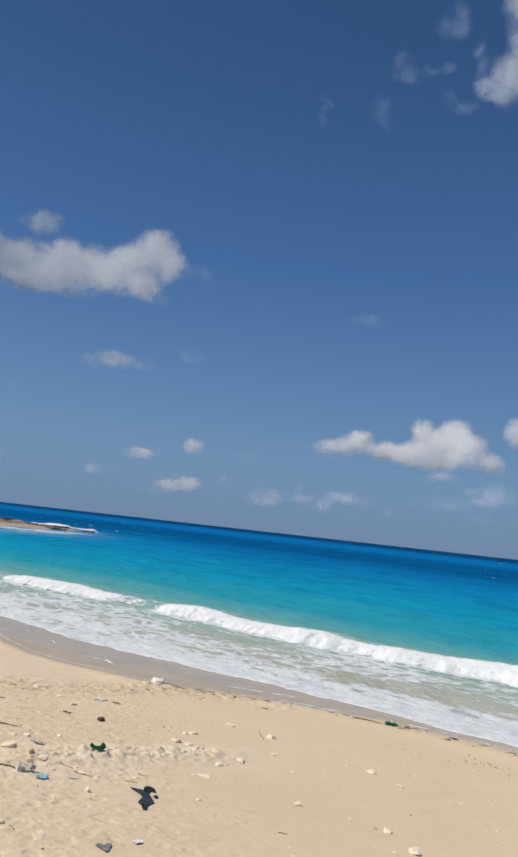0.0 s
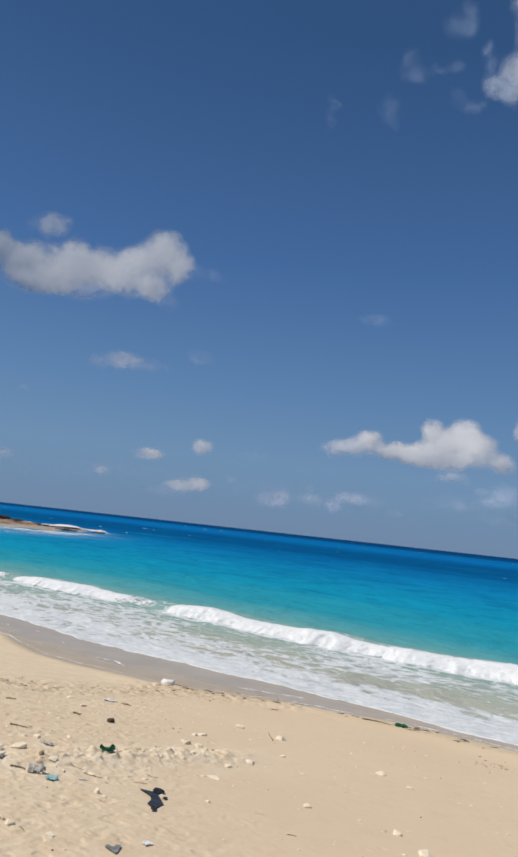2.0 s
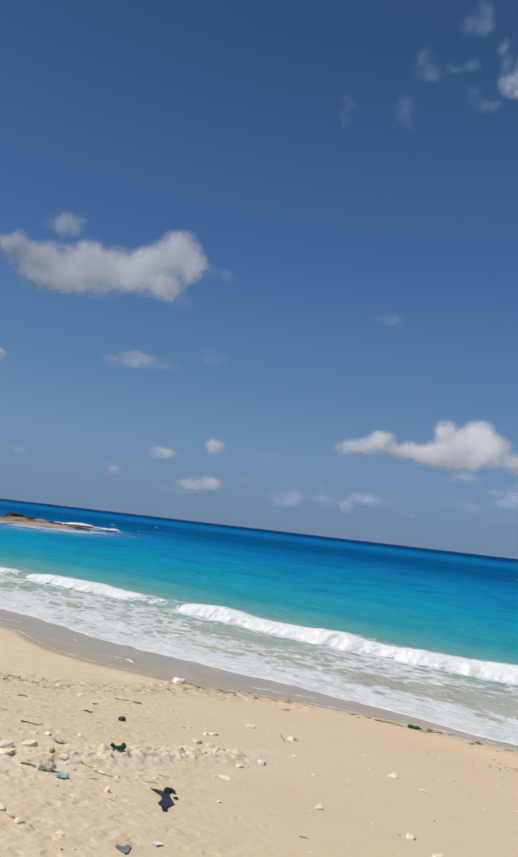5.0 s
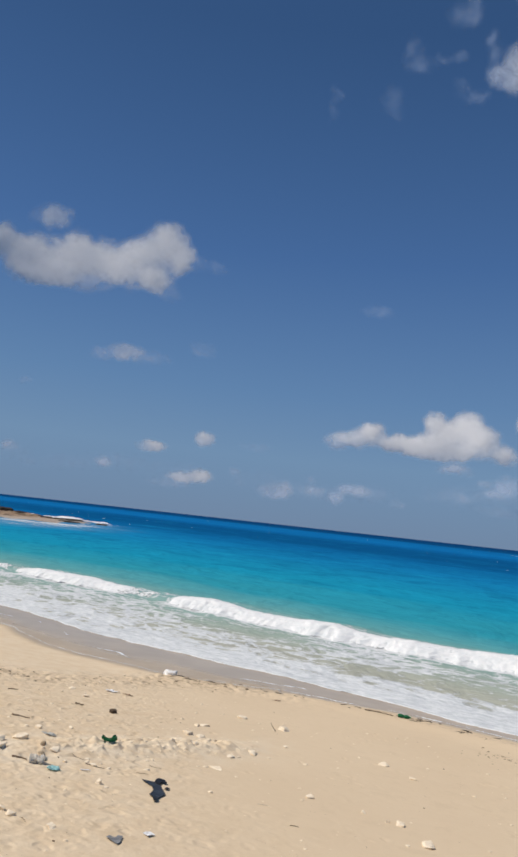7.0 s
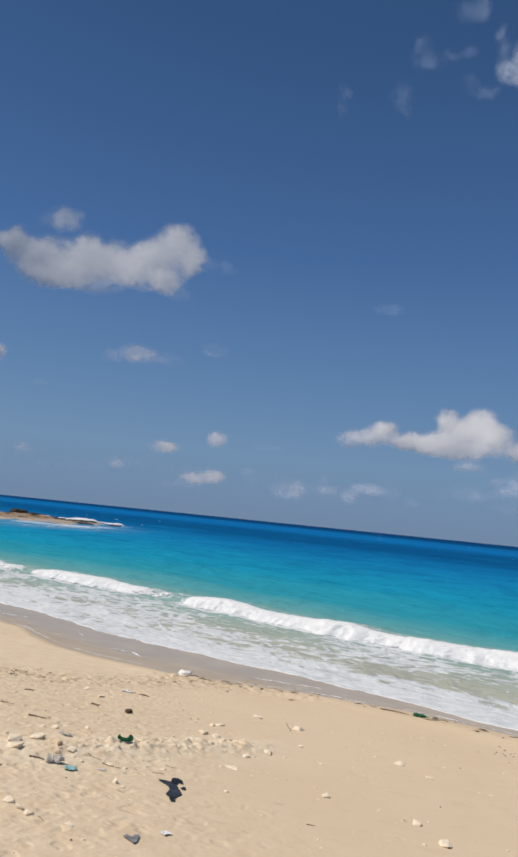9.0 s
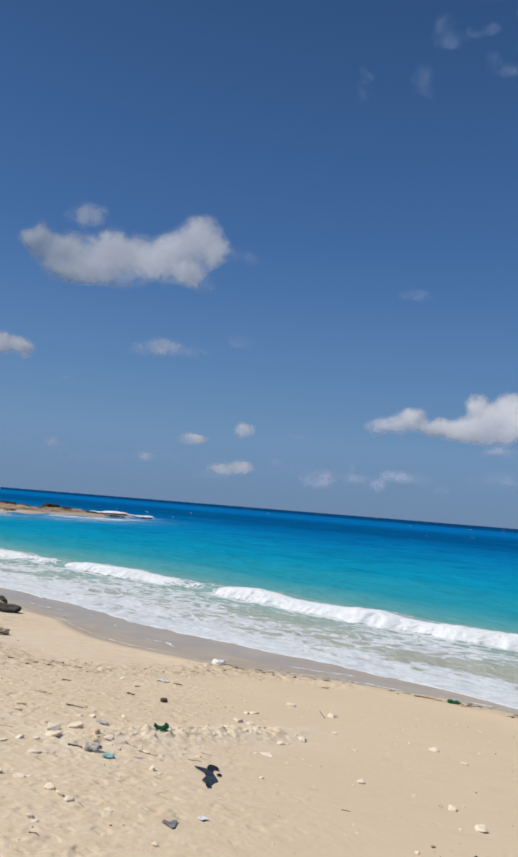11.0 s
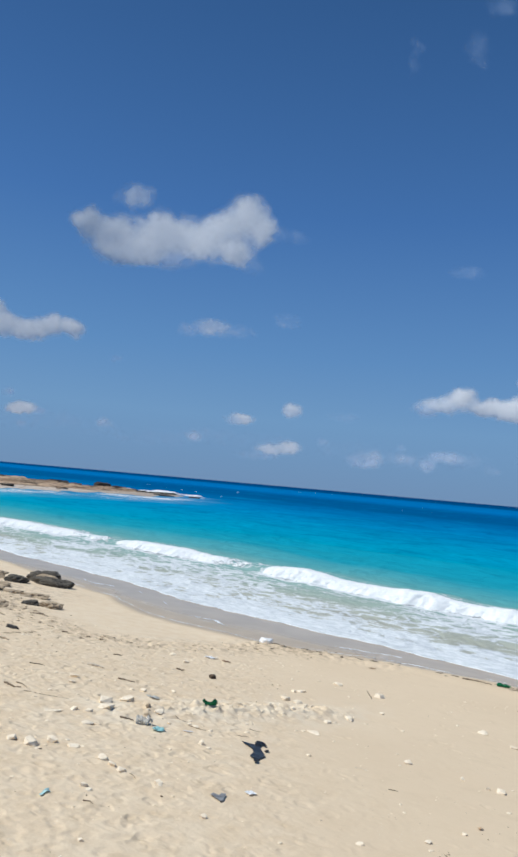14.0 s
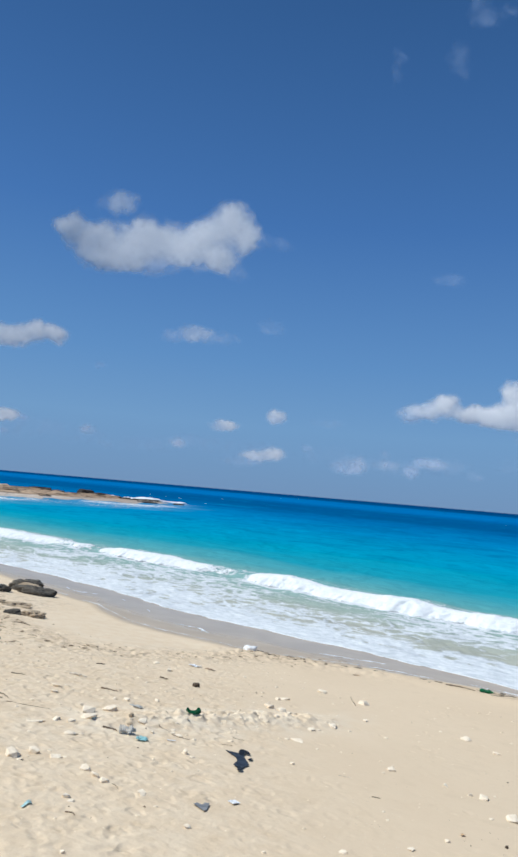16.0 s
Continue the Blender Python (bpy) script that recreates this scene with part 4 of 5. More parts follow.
cloud([(8.0, 3.2, 3.4, 0.9, 0.14), (12.5, 3.6, 2.4, 0.7, 0.12), (16.5, 3.0, 2.6, 0.7, 0.10)], 516, HAZE, 4800)
cloud([(-14.5, 3.6, 3.6, 0.9, 0.14), (-18.5, 4.2, 3.0, 1.0, 0.16)], 529, HAZE, 4800)
cloud([(25.5, 3.6, 3.6, 0.9, 0.15), (29.5, 3.2, 2.6, 0.8, 0.12), (21.0, 3.2, 2.2, 0.6, 0.10)], 542, HAZE, 4800)


# ---------------- reef and rocks ----------------
def build_reef():
    al, pe = np.meshgrid(np.linspace(-30, 66, 330), np.linspace(-36, 38, 250))
    X, Y = -80 + 0.817 * al + 0.577 * pe, 88 + 0.577 * al - 0.817 * pe
    me = grid_mesh("rock_reef", X, Y, reef_height(X, Y), REEF)
    tagged(new("rock_reef", me), "low brown layered rock reef running out into the sea", "reef", kind="structure")


def stone_mesh(name, seed, material, size, lumps=0.28, detail=3, strata=0.0):
    """A worn stone of that size, its base near z = 0; strata breaks its sides into ragged layers."""
    bm = bmesh.new()
    bmesh.ops.create_icosphere(bm, subdivisions=detail, radius=0.5)
    off = Vector((seed * 3.17, seed * 1.31, seed * 0.77))
    for v in bm.verts:
        d = v.co.normalized()
        k = 1 + lumps * noise.noise(d * 1.3 + off) + 0.5 * lumps * noise.noise(d * 3.1 + off) + 0.22 * lumps * noise.noise(d * 7 + off)
        q = d * 0.5 * k
        q = Vector([math.copysign(min(abs(c), 0.47 + 0.08 * noise.noise(q * 3 + off)), c) for c in q])
        if strata:
            layer = math.floor((q.z + 0.08 * noise.noise(q * 2.5 + off)) * 9)
            out = strata * (0.10 * noise.noise(Vector((layer * 3.7, d.x * 2.2, d.y * 2.2)) + off) + 0.07 * noise.noise(Vector((layer * 1.9, d.x * 6, d.y * 6)) + off))
            rim = math.hypot(d.x, d.y)
            q.x, q.y = q.x * (1 + 1.6 * out * rim), q.y * (1 + 1.6 * out * rim)
            q.z += strata * 0.05 * noise.noise(Vector((d.x * 7, d.y * 7, 4)) + off)
        q.z = max(q.z, -0.24)
        v.co = Vector(((q.x) * size[0], q.y * size[1], (q.z + 0.22) * size[2] * 1.45))
    me = bpy.data.meshes.new(name)
    bm.to_mesh(me)
    bm.free()
    me.materials.append(material)
    me.polygons.foreach_set("use_smooth", [not strata] * len(me.polygons))
    return me


def stone(name, seed, material, size, at, turn, label, category, group="", sink=0.02, **kw):
    ob = new(name, stone_mesh(name, seed, material, size, **kw))
    z = at[2] if len(at) > 2 else ground_z(*at[:2])
    ob.matrix_world = pose(at[0], at[1], z - sink, 0, 0, turn)
    return tagged(ob, label, category, group)


build_reef()
rng = random.Random(4)
SPOTS = [(46, -3, 3.2, 0), (50, 2, 2.6, 0), (53, -1, 2.4, 1), (55.5, 1, 2.0, 1), (58, 0, 1.8, 1), (48, -5, 2.4, 1), (20, 22, 2.4, 0), (28, 18, 2.0, 1), (14, 26, 2.6, 1), (33, 8, 3.5, 0), (40, 4, 3, 0), (22, 27, 1.8, 1), (36, 15, 2.0, 0)]
for i in range(14):
    al = rng.uniform(36, 59)
    SPOTS.append((al, rng.uniform(-0.5, 0.6) * max(61 - al, 2) * 0.35, rng.uniform(1.0, 2.6), 1))
for al, pe, w, dk in SPOTS:
    bx, by = -80 + 0.817 * al + 0.577 * pe, 88 + 0.577 * al - 0.817 * pe
    bz = max(float(reef_height(np.array([bx]), np.array([by]))[0]), -0.1)
    stone("boulder", al, (REEF, DARK_ROCK, BLACK_ROCK)[dk], (w, w * 0.6, 0.40 + 0.05 * w if dk else 0.5), (bx, by, bz), rng.uniform(15, 55),
          "dark wave-worn boulder on the reef" if dk else "brown flat boulder on the reef", "boulder", "boulders on the reef", 0.2, lumps=0.7, strata=0.5)


# black weed-grown humps along the reef's seaward edge: place, length, depth, height, turn
for i, (bx, by, ln, dp, hi, tn) in enumerate(((-65.0, 121.0, 4.6, 2.6, 0.9, 8), (-53.0, 119.0, 4.2, 2.4, 0.85, -6), (-44.3, 118.6, 3.6, 2.2, 1.25, -16), (-41.6, 117.6, 4.6, 2.0, 0.85, -20),
                                              (-58.6, 120.2, 5.2, 2.0, 0.55, 4), (-38.6, 116.4, 4.0, 1.8, 0.55, -18), (-31.8, 113.2, 3.6, 1.6, 0.45, -8), (-27.6, 117.4, 2.0, 1.2, 0.45, 10))):
    bz = max(float(reef_height(np.array([bx]), np.array([by]))[0]), -0.05)
    stone("boulder", 70 + 3 * i, BLACK_ROCK, (ln, dp, hi), (bx, by, bz), tn, "black weed-grown hump of rock on the reef's edge", "boulder", "boulders on the reef", 0.15, lumps=0.6, detail=4, strata=0.4)


def build_reef_surf():
    """White surf that breaks against the seaward side of the reef."""
    AL, W = np.meshgrid(np.linspace(8, 64, 420), np.linspace(0, 1, 16))
    rear = np.interp(AL, [0, 34, 47, 61, 70], [30, 21, 7, 1, -8])
    PE = -rear - 0.5 - 6.0 * W + 1.5 * fbm(AL * 0.3, W, 2, 55)
    up = np.clip(fbm(AL * 0.22, W * 0.6, 3, 56) + 0.12, 0, 1) * (0.7 + 0.5 * np.abs(fbm(AL * 1.8, W * 4, 3, 57))) * smooth(8, 20, AL)
    up = up * (0.8 + 1.0 * smooth(42, 49, AL))
    Z = 0.80 * np.minimum(up, 0.9) * np.sin(np.pi * W) ** 0.7 - 0.06
    X, Y = -80 + 0.817 * AL + 0.577 * PE, 88 + 0.577 * AL - 0.817 * PE
    tagged(new("reef_surf", grid_mesh("reef_surf", X, Y, Z, SPRAY, {"body": 1.0 * up * np.sin(np.pi * W) + 0.10 + 0.35 * fbm(AL * 0.5, W * 2.2, 4, 58, 0.6)})), "white surf breaking on the seaward side of the reef", "foam", kind="stuff")


build_reef_surf()
ON_SAND = "rocks at the water's edge"
stone("rock", 2, DARK_ROCK, (1.15, 0.55, 0.26), (-7.78, 17.9), -6, "dark flat slab of rock at the edge of the wet sand", "rock", ON_SAND, 0.05, lumps=0.3, detail=5, strata=0.45)
stone("rock", 5, DARK_ROCK, (1.0, 0.6, 0.36), (-8.20, 18.35), -12, "dark rounded rock behind a flat slab", "rock", ON_SAND, 0.06, lumps=0.28, detail=5, strata=0.45)
stone("rock", 6, TAN_ROCK, (0.72, 0.24, 0.30), (-7.98, 18.02), -9, "pale seam of rock between two dark slabs", "rock", ON_SAND, 0.05, lumps=0.2, detail=4)
stone("rock", 7, DARK_ROCK, (0.60, 0.42, 0.22), (-8.50, 17.35), 6, "small dark rounded rock in the sand", "rock", ON_SAND, 0.05, lumps=0.3, detail=5, strata=0.7)
stone("rock", 11, TAN_ROCK, (0.80, 0.6, 0.24), (-9.42, 17.75), 14, "tan weathered rock in the sand", "rock", ON_SAND, 0.06, lumps=0.5, detail=5, strata=1.3)
stone("rock", 13, DARK_ROCK, (0.36, 0.28, 0.10), (-6.30, 13.62), 5, "dark pitted rock in the dry sand", "rock", ON_SAND, 0.03, lumps=0.5, detail=5, strata=1.2)
stone("rock", 17, TAN_ROCK, (0.48, 0.36, 0.14), (-5.93, 13.72), -12, "tan pitted rock half buried in sand", "rock", ON_SAND, 0.03, lumps=0.5, detail=5, strata=1.2)
for i, (rx, ry, rw, rh, tn) in enumerate(((-6.90, 14.95, 0.70, 0.11, 8), (-7.42, 14.95, 0.5, 0.08, 20), (-7.98, 15.0, 0.62, 0.09, 5), (-6.46, 12.35, 0.50, 0.09, 10), (-8.35, 15.9, 0.8, 0.10, 14),
                                         (-6.62, 12.9, 0.40, 0.06, 40), (-7.2, 13.6, 0.45, 0.06, 0), (-9.2, 16.6, 0.7, 0.1, 25), (-7.05, 12.6, 0.5, 0.1, 30))):
    stone("rock", 19 + 4 * i, TAN_ROCK, (rw, rw * 0.66, rh), (rx, ry), tn, "flat tan rock half buried in sand", "rock", ON_SAND, 0.035, lumps=0.6, detail=5, strata=1.4)
stone("rock", 31, DARK_ROCK, (0.7, 0.5, 0.2), (-11.6, 19.8), 30, "small dark rock near the wash", "rock", ON_SAND, 0.05, lumps=0.4, detail=4)

def cobble(seed, material, size, at, turn, label, group="", sink=0.01, points=22, name="stone"):
    """An angular broken stone: the hull of a few points, its edges worn."""
    rnd = random.Random(seed)
    bm = bmesh.new()
    for _ in range(points):
        d = Vector((rnd.gauss(0, 1), rnd.gauss(0, 1), rnd.gauss(0, 1))).normalized() * rnd.uniform(0.36, 0.56)
        top = 0.40 + 0.10 * rnd.random() + 0.25 * d.x          # broken off flat, a little aslant
        bm.verts.new((d.x * size[0], d.y * size[1], max(min(d.z * 1.3 + 0.2, top), -0.05) * size[2] * 2.0))
    hull = bmesh.ops.convex_hull(bm, input=bm.verts[:])
    bmesh.ops.delete(bm, geom=list({v for v in hull["geom_interior"] + hull["geom_unused"] if isinstance(v, bmesh.types.BMVert)}), context="VERTS")
    bmesh.ops.bevel(bm, geom=bm.edges[:], offset=min(size) * 0.05, segments=1, affect="EDGES")
    bmesh.ops.recalc_face_normals(bm, faces=bm.faces[:])
    me = bpy.data.meshes.new(name)
    bm.to_mesh(me)
    bm.free()
    me.materials.append(material)
    ob = new(name, me)
    ob.matrix_world = pose(at[0], at[1], ground_z(*at[:2]) - sink, 0, 0, turn)
    return tagged(ob, label, "stone", group)


# pale stones on the dry sand: place, width, height
PEBBLES = "pale stones on the sand"
UPPER = [(-2.61, 5.06, .103, .044), (-2.49, 5.31, .07, .04), (-2.33, 5.31, .105, .06), (-2.23, 5.48, .08, .045), (-2.05, 5.48, .085, .023), (-2.21, 6.18, .10, .029), (-2.49, 6.53, .088, .035),
         (-2.37, 7.06, .13, .07), (-2.25, 6.77, .135, .06), (-2.2, 7.28, .156, .058), (-1.76, 5.34, .095, .04), (-1.55, 5.15, .057, .036), (-1.66, 4.7, .041, .024), (-2.03, 4.13, .034, .021)]
SMALL = [(-2.65, 5.35, .06, .038), (-2.08, 4.06, .026, .021), (-2.24, 5.24, .05, .018), (-1.2, 6.28, .041, .045), (-1.37, 6.81, .061, .022), (-1.78, 6.97, .08, .046), (-2.61, 6.36, .136, .017),
         (-2.35, 6.57, .066, .022), (-3.05, 7.91, .10, .032), (-2.23, 7.9, .077, .036), (-1.36, 3.89, .031, .019), (-0.82, 4.62, .043, .025), (-1.64, 5.23, .067, .043), (-1.23, 5.04, .034, .02)]
OPEN_SAND = [(0.51, 10.73, .14, .06), (0.07, 8.71, .13, .038), (-0.13, 11.1, .147, .045), (1.75, 9.55, .11, .043), (0.64, 7.2, .075, .028), (1.13, 7.03, .055, .027), (1.33, 6.86, .042, .027),
             (0.92, 5.44, .036, .022), (0.63, 5.11, .047, .02), (0.17, 4.79, .052, .016), (-0.28, 6.68, .037, .017), (0.48, 9.52, .06, .024), (1.58, 6.34, .115, .042), (1.44, 6.84, .073, .036), (2.02, 9.02, .087, .029)]
RUBBLE = [(-0.72, 9.17, .094, .052), (-0.68, 9.86, .062, .037), (-0.78, 9.29, .051, .029), (-0.59, 9.96, .109, .025), (-0.58, 9.12, .086, .04), (-0.17, 8.29, .085, .021), (-0.29, 7.66, .122, .019),
          (-0.79, 8.54, .115, .032), (-0.38, 8.78, .035, .028), (-0.21, 8.93, .035, .022), (-0.59, 8.36, .079, .037), (-0.45, 8.66, .041, .022), (-1.62, 6.75, .039, .022), (-2.67, 10.95, .09, .03), (-2.35, 10.46, .075, .045)]
BESIDE = [(-3.87, 6.64, .10, .06), (-2.95, 7.6, .07, .03), (-1.95, 8.2, .06, .03), (-2.49, 4.72, .10, .05), (-2.6, 5.2, .07, .04), (-1.37, 3.63, .023, .016), (-1.25, 5.08, .05, .02)]
for i, (x, y, w, h) in enumerate(UPPER + SMALL + OPEN_SAND + RUBBLE + BESIDE):
    cobble(40 + i, PALE_STONE, (w * 1.45, w * (1.0 + 0.5 * ((i * 37) % 10) / 10), h * 0.92), (x, y), i * 47 % 360,
           "pale angular limestone pebble on the sand" if w < 0.2 else "large pale limestone cobble on the sand", PEBBLES, h * 0.12, 15 + i % 6)
stone("stone", 3, BROWN_STONE, (0.10, 0.085, 0.06), (-1.77, 9.6), 20, "small dark brown stone on the sand", "stone", sink=0.01)


def stone_slab(at, turn, length, width, thick):
    """A broken slab with a crumbling layered edge, its near side a little raised."""
    rnd = random.Random(9)
    bm = bmesh.new()
    n = 44
    rim = []
    for i in range(n):
        a0 = 2 * math.pi * i / n
        k = 1 / max(abs(math.cos(a0)), abs(math.sin(a0)), 0.80)
        rim.append((0.5 * length * math.cos(a0) * k * rnd.uniform(0.90, 1.04), 0.5 * width * math.sin(a0) * k * rnd.uniform(0.90, 1.04)))
    rings = []
    for z, grow in ((-0.03, 0.90), (0.35, 0.90), (0.42, 0.99), (0.62, 1.0), (0.68, 0.94), (0.95, 0.97), (1.0, 0.93), (1.06, 0.6), (1.05, 0.25)):
        rings.append([bm.verts.new((x * grow + rnd.uniform(-1, 1) * 0.008, y * grow + rnd.uniform(-1, 1) * 0.008, z * thick + rnd.uniform(-1, 1) * 0.006)) for x, y in rim])
    for r0, r1 in zip(rings, rings[1:]):
        for i in range(n):
            bm.faces.new((r0[i], r0[(i + 1) % n], r1[(i + 1) % n], r1[i]))
    bm.faces.new(rings[-1])
    me = bpy.data.meshes.new("stone_slab")
    bm.to_mesh(me)
    bm.free()
    me.materials.append(SLAB_STONE)
    ob = new("stone_slab", me)
    ob.matrix_world = pose(at[0], at[1], ground_z(*at) - 0.012, -3, 7, turn)
    return tagged(ob, "sandy broken stone slab with a layered edge on the sand", "stone slab")


slab = stone_slab((-3.06, 4.80), 36, 0.82, 0.60, 0.065)
for i, (lx, ly, w) in enumerate(((.30, .06, .07), (.34, -.02, .06), (.26, .14, .08), (.24, .0, .05), (.33, -.14, .06), (.14, .22, .12), (.29, -.07, .04), (.32, .18, .05))):
    c = cobble(140 + i, PALE_STONE, (w, w * 0.8, w * 0.5), (0, 5), 0, "pale limestone pebble lying on a stone slab", PEBBLES, 0.0)
    c.matrix_world = slab.matrix_world @ pose(lx, ly, 0.066, 0, 0, i * 61)
cobble(23, PALE_STONE, (0.32, 0.29, 0.14), (-3.52, 6.22), 50, "large pale angular limestone cobble on the sand", PEBBLES, 0.02, 16)


# ---------------- flotsam and litter ----------------
def film(name, outline, material, at, turn, lift, label, category, seed=0, cuts=4, thick=0.003):
    """A torn, crumpled piece of thin plastic lying on the sand."""
    bm = bmesh.new()
    bm.faces.new([bm.verts.new((x, y, 0)) for x, y in outline])
    bmesh.ops.triangulate(bm, faces=bm.faces[:])
    bmesh.ops.subdivide_edges(bm, edges=bm.edges[:], cuts=cuts, use_grid_fill=True)
    off = Vector((seed * 1.7, seed * 2.3, 5.1))
    r = max(abs(c) for p in outline for c in p)
    gz = ground_z(*at)
    M = pose(at[0], at[1], gz, 0, 0, turn)
    for v in bm.verts:
        q = v.co / r
        f = abs(noise.noise(Vector((q.x * 2.2, q.y * 1.5, 0)) + off)) + 0.4 * abs(noise.noise(Vector((q.x * 6, q.y * 5, 0)) + off))
        w = M @ Vector((v.co.x, v.co.y, 0))
        v.co.x += 0.015 * r * noise.noise(q * 4 + off)
        v.co.z = ground_z(w.x, w.y) - gz + 0.006 + lift * f
    bm.normal_update()
    me = bpy.data.meshes.new(name)
    bm.to_mesh(me)
    bm.free()
    me.materials.append(material)
    ob = new(name, me)
    sol = ob.modifiers.new("thickness", "SOLIDIFY")
    sol.thickness = thick
    ob.matrix_world = M
    return tagged(ob, label, category) if category else ob


def lathe(profile, sides=20):
    """A turned body along x, out of (x, radius) rows."""
    bm = bmesh.new()
    rings = []
    for x, r in profile:
        rings.append([bm.verts.new((x, r * math.cos(2 * math.pi * i / sides), r * math.sin(2 * math.pi * i / sides))) for i in range(sides)])
    for r0, r1 in zip(rings, rings[1:]):
        for i in range(sides):
            bm.faces.new((r0[i], r0[(i + 1) % sides], r1[(i + 1) % sides], r1[i]))
    bm.faces.new(rings[0][::-1]), bm.faces.new(rings[-1])
    bm.normal_update()
    return bm


def bottle(at, turn, length, radius, material, cap_material, label, seed, crush=0.55, tilt=0.0, waist=0.0, crumple=0.0):
    root = new("plastic_bottle")
    root.matrix_world = pose(at[0], at[1], ground_z(*at) + radius * crush * 0.8, 0, tilt, turn)
    tagged(root, label, "bottle", "plastic bottles on the sand")
    n = 26
    prof = []
    for i in range(n + 1):
        k = i / n
        r = radius * (1.0 if k < 0.68 else 1.0 - 0.66 * ((k - 0.68) / 0.32) ** 1.3)
        r *= 0.75 + 0.25 * min(1, k * 12)
        r *= 1 - waist * math.exp(-((k - 0.48) / 0.13) ** 2)
        prof.append(((k - 0.5) * length, r * (1 + 0.025 * math.sin(k * 60))))
    bm = lathe(prof)
    off = Vector((seed, 2 * seed, 3 * seed))
    for v in bm.verts:
        q = Vector((v.co.x / length * 3, v.co.y / radius, v.co.z / radius))
        dent = noise.noise(q * 0.8 + off)
        v.co.z *= crush * (1 + 0.5 * dent)
        v.co.y *= 1 + 0.25 * noise.noise(q * 0.9 + off * 2)
        v.co.z += radius * 0.25 * noise.noise(Vector((q.x * 1.3, 0, 0)) + off)
        fold = abs(noise.noise(q * 1.7 + off)) + 0.5 * abs(noise.noise(q * 3.9 + off))
        v.co.z += crumple * radius * (fold - 0.3)
        v.co.y += crumple * 0.8 * radius * (abs(noise.noise(q * 1.9 + off * 3)) - 0.25)
    part("bottle_body", bm, material, root)
    cap = lathe([(0, 0.014), (0.002, 0.016), (0.018, 0.016), (0.020, 0.013)], 16)
    c = part("bottle_cap", cap, cap_material, root)
    c.matrix_local = pose(length * 0.5 - 0.004, 0, radius * 0.1)
    return root


def broken_bottle(at, turn, length, radius):
    """The lower half of a green bottle, split open: a trough with one torn tip and a round end."""
    root = new("plastic_bottle")
    root.matrix_world = pose(at[0], at[1], ground_z(*at), 0, -4, turn)
    tagged(root, "broken green plastic bottle lying open on the sand", "bottle", "plastic bottles on the sand")
    bm = bmesh.new()
    rows, n, sides = [], 18, 12
    for i in range(n + 1):
        k = i / n
        top = 0.30 + 0.62 * math.exp(-((k - 0.10) / 0.13) ** 2) + 0.95 * math.exp(-((k - 0.80) / 0.16) ** 2) - 0.25 * max(0, k - 0.9) / 0.1
        r = radius * (0.55 + 0.45 * smooth(0.0, 0.35, k)) * (1 - 0.5 * smooth(0.86, 1.0, k))
        row = []
        for j in range(sides + 1):
            a0 = -math.pi / 2 + (j / sides - 0.5) * math.pi * (0.55 + 0.85 * min(top, 1.0))
            wave = 1 + 0.14 * noise.noise(Vector((k * 5, j * 0.5, 2.7)))
            row.append(bm.verts.new(((k - 0.5) * length - 0.03 * (top if k < 0.3 else 0), r * wave * math.cos(a0), radius * 0.94 + r * wave * math.sin(a0) + (0.012 if k < 0.2 else 0))))
        rows.append(row)
    for r0, r1 in zip(rows, rows[1:]):
        for j in range(sides):
            bm.faces.new((r0[j], r1[j], r1[j + 1], r0[j + 1]))
    bm.normal_update()
    shell = part("bottle_body", bm, GREEN_BOTTLE, root)
    shell.modifiers.new("thickness", "SOLIDIFY").thickness = 0.003
    ring = part("bottle_base", lathe([(0, radius * 0.3), (0.006, radius * 0.62), (0.020, radius * 0.70), (0.024, radius * 0.55)], 16), GREEN_BOTTLE, root)
    ring.matrix_local = pose(length * 0.5 - 0.02, 0, radius * 0.75, 0, 0, 0)
    return root


def twig_mesh(name, pts, radius, material, seed=0):
    """A crooked stick through a few places, thinner to its end."""
    bm = bmesh.new()
    rnd = random.Random(seed)
    path = []
    for (p0, p1) in zip(pts, pts[1:]):
        for i in range(5):
            path.append(Vector(p0).lerp(Vector(p1), i / 5) + Vector((rnd.uniform(-1, 1), rnd.uniform(-1, 1), rnd.uniform(-0.5, 0.5))) * radius * 0.7)
    path.append(Vector(pts[-1]))
    rings = []
    for i, c in enumerate(path):
        d = (path[min(i + 1, len(path) - 1)] - path[max(i - 1, 0)]).normalized()
        a0 = d.cross(Vector((0, 0, 1))).normalized()
        b0 = d.cross(a0)
        r = radius * (1 - 0.6 * i / len(path)) * rnd.uniform(0.8, 1.15)
        rings.append([bm.verts.new(c + (a0 * math.cos(k * math.pi / 3) + b0 * math.sin(k * math.pi / 3)) * r) for k in range(6)])
    for r0, r1 in zip(rings, rings[1:]):
        for k in range(6):
            bm.faces.new((r0[k], r0[(k + 1) % 6], r1[(k + 1) % 6], r1[k]))
    bm.faces.new(rings[0][::-1]), bm.faces.new(rings[-1])
    me = bpy.data.meshes.new(name)
    bm.to_mesh(me)
    bm.free()
    me.materials.append(material)
    return me


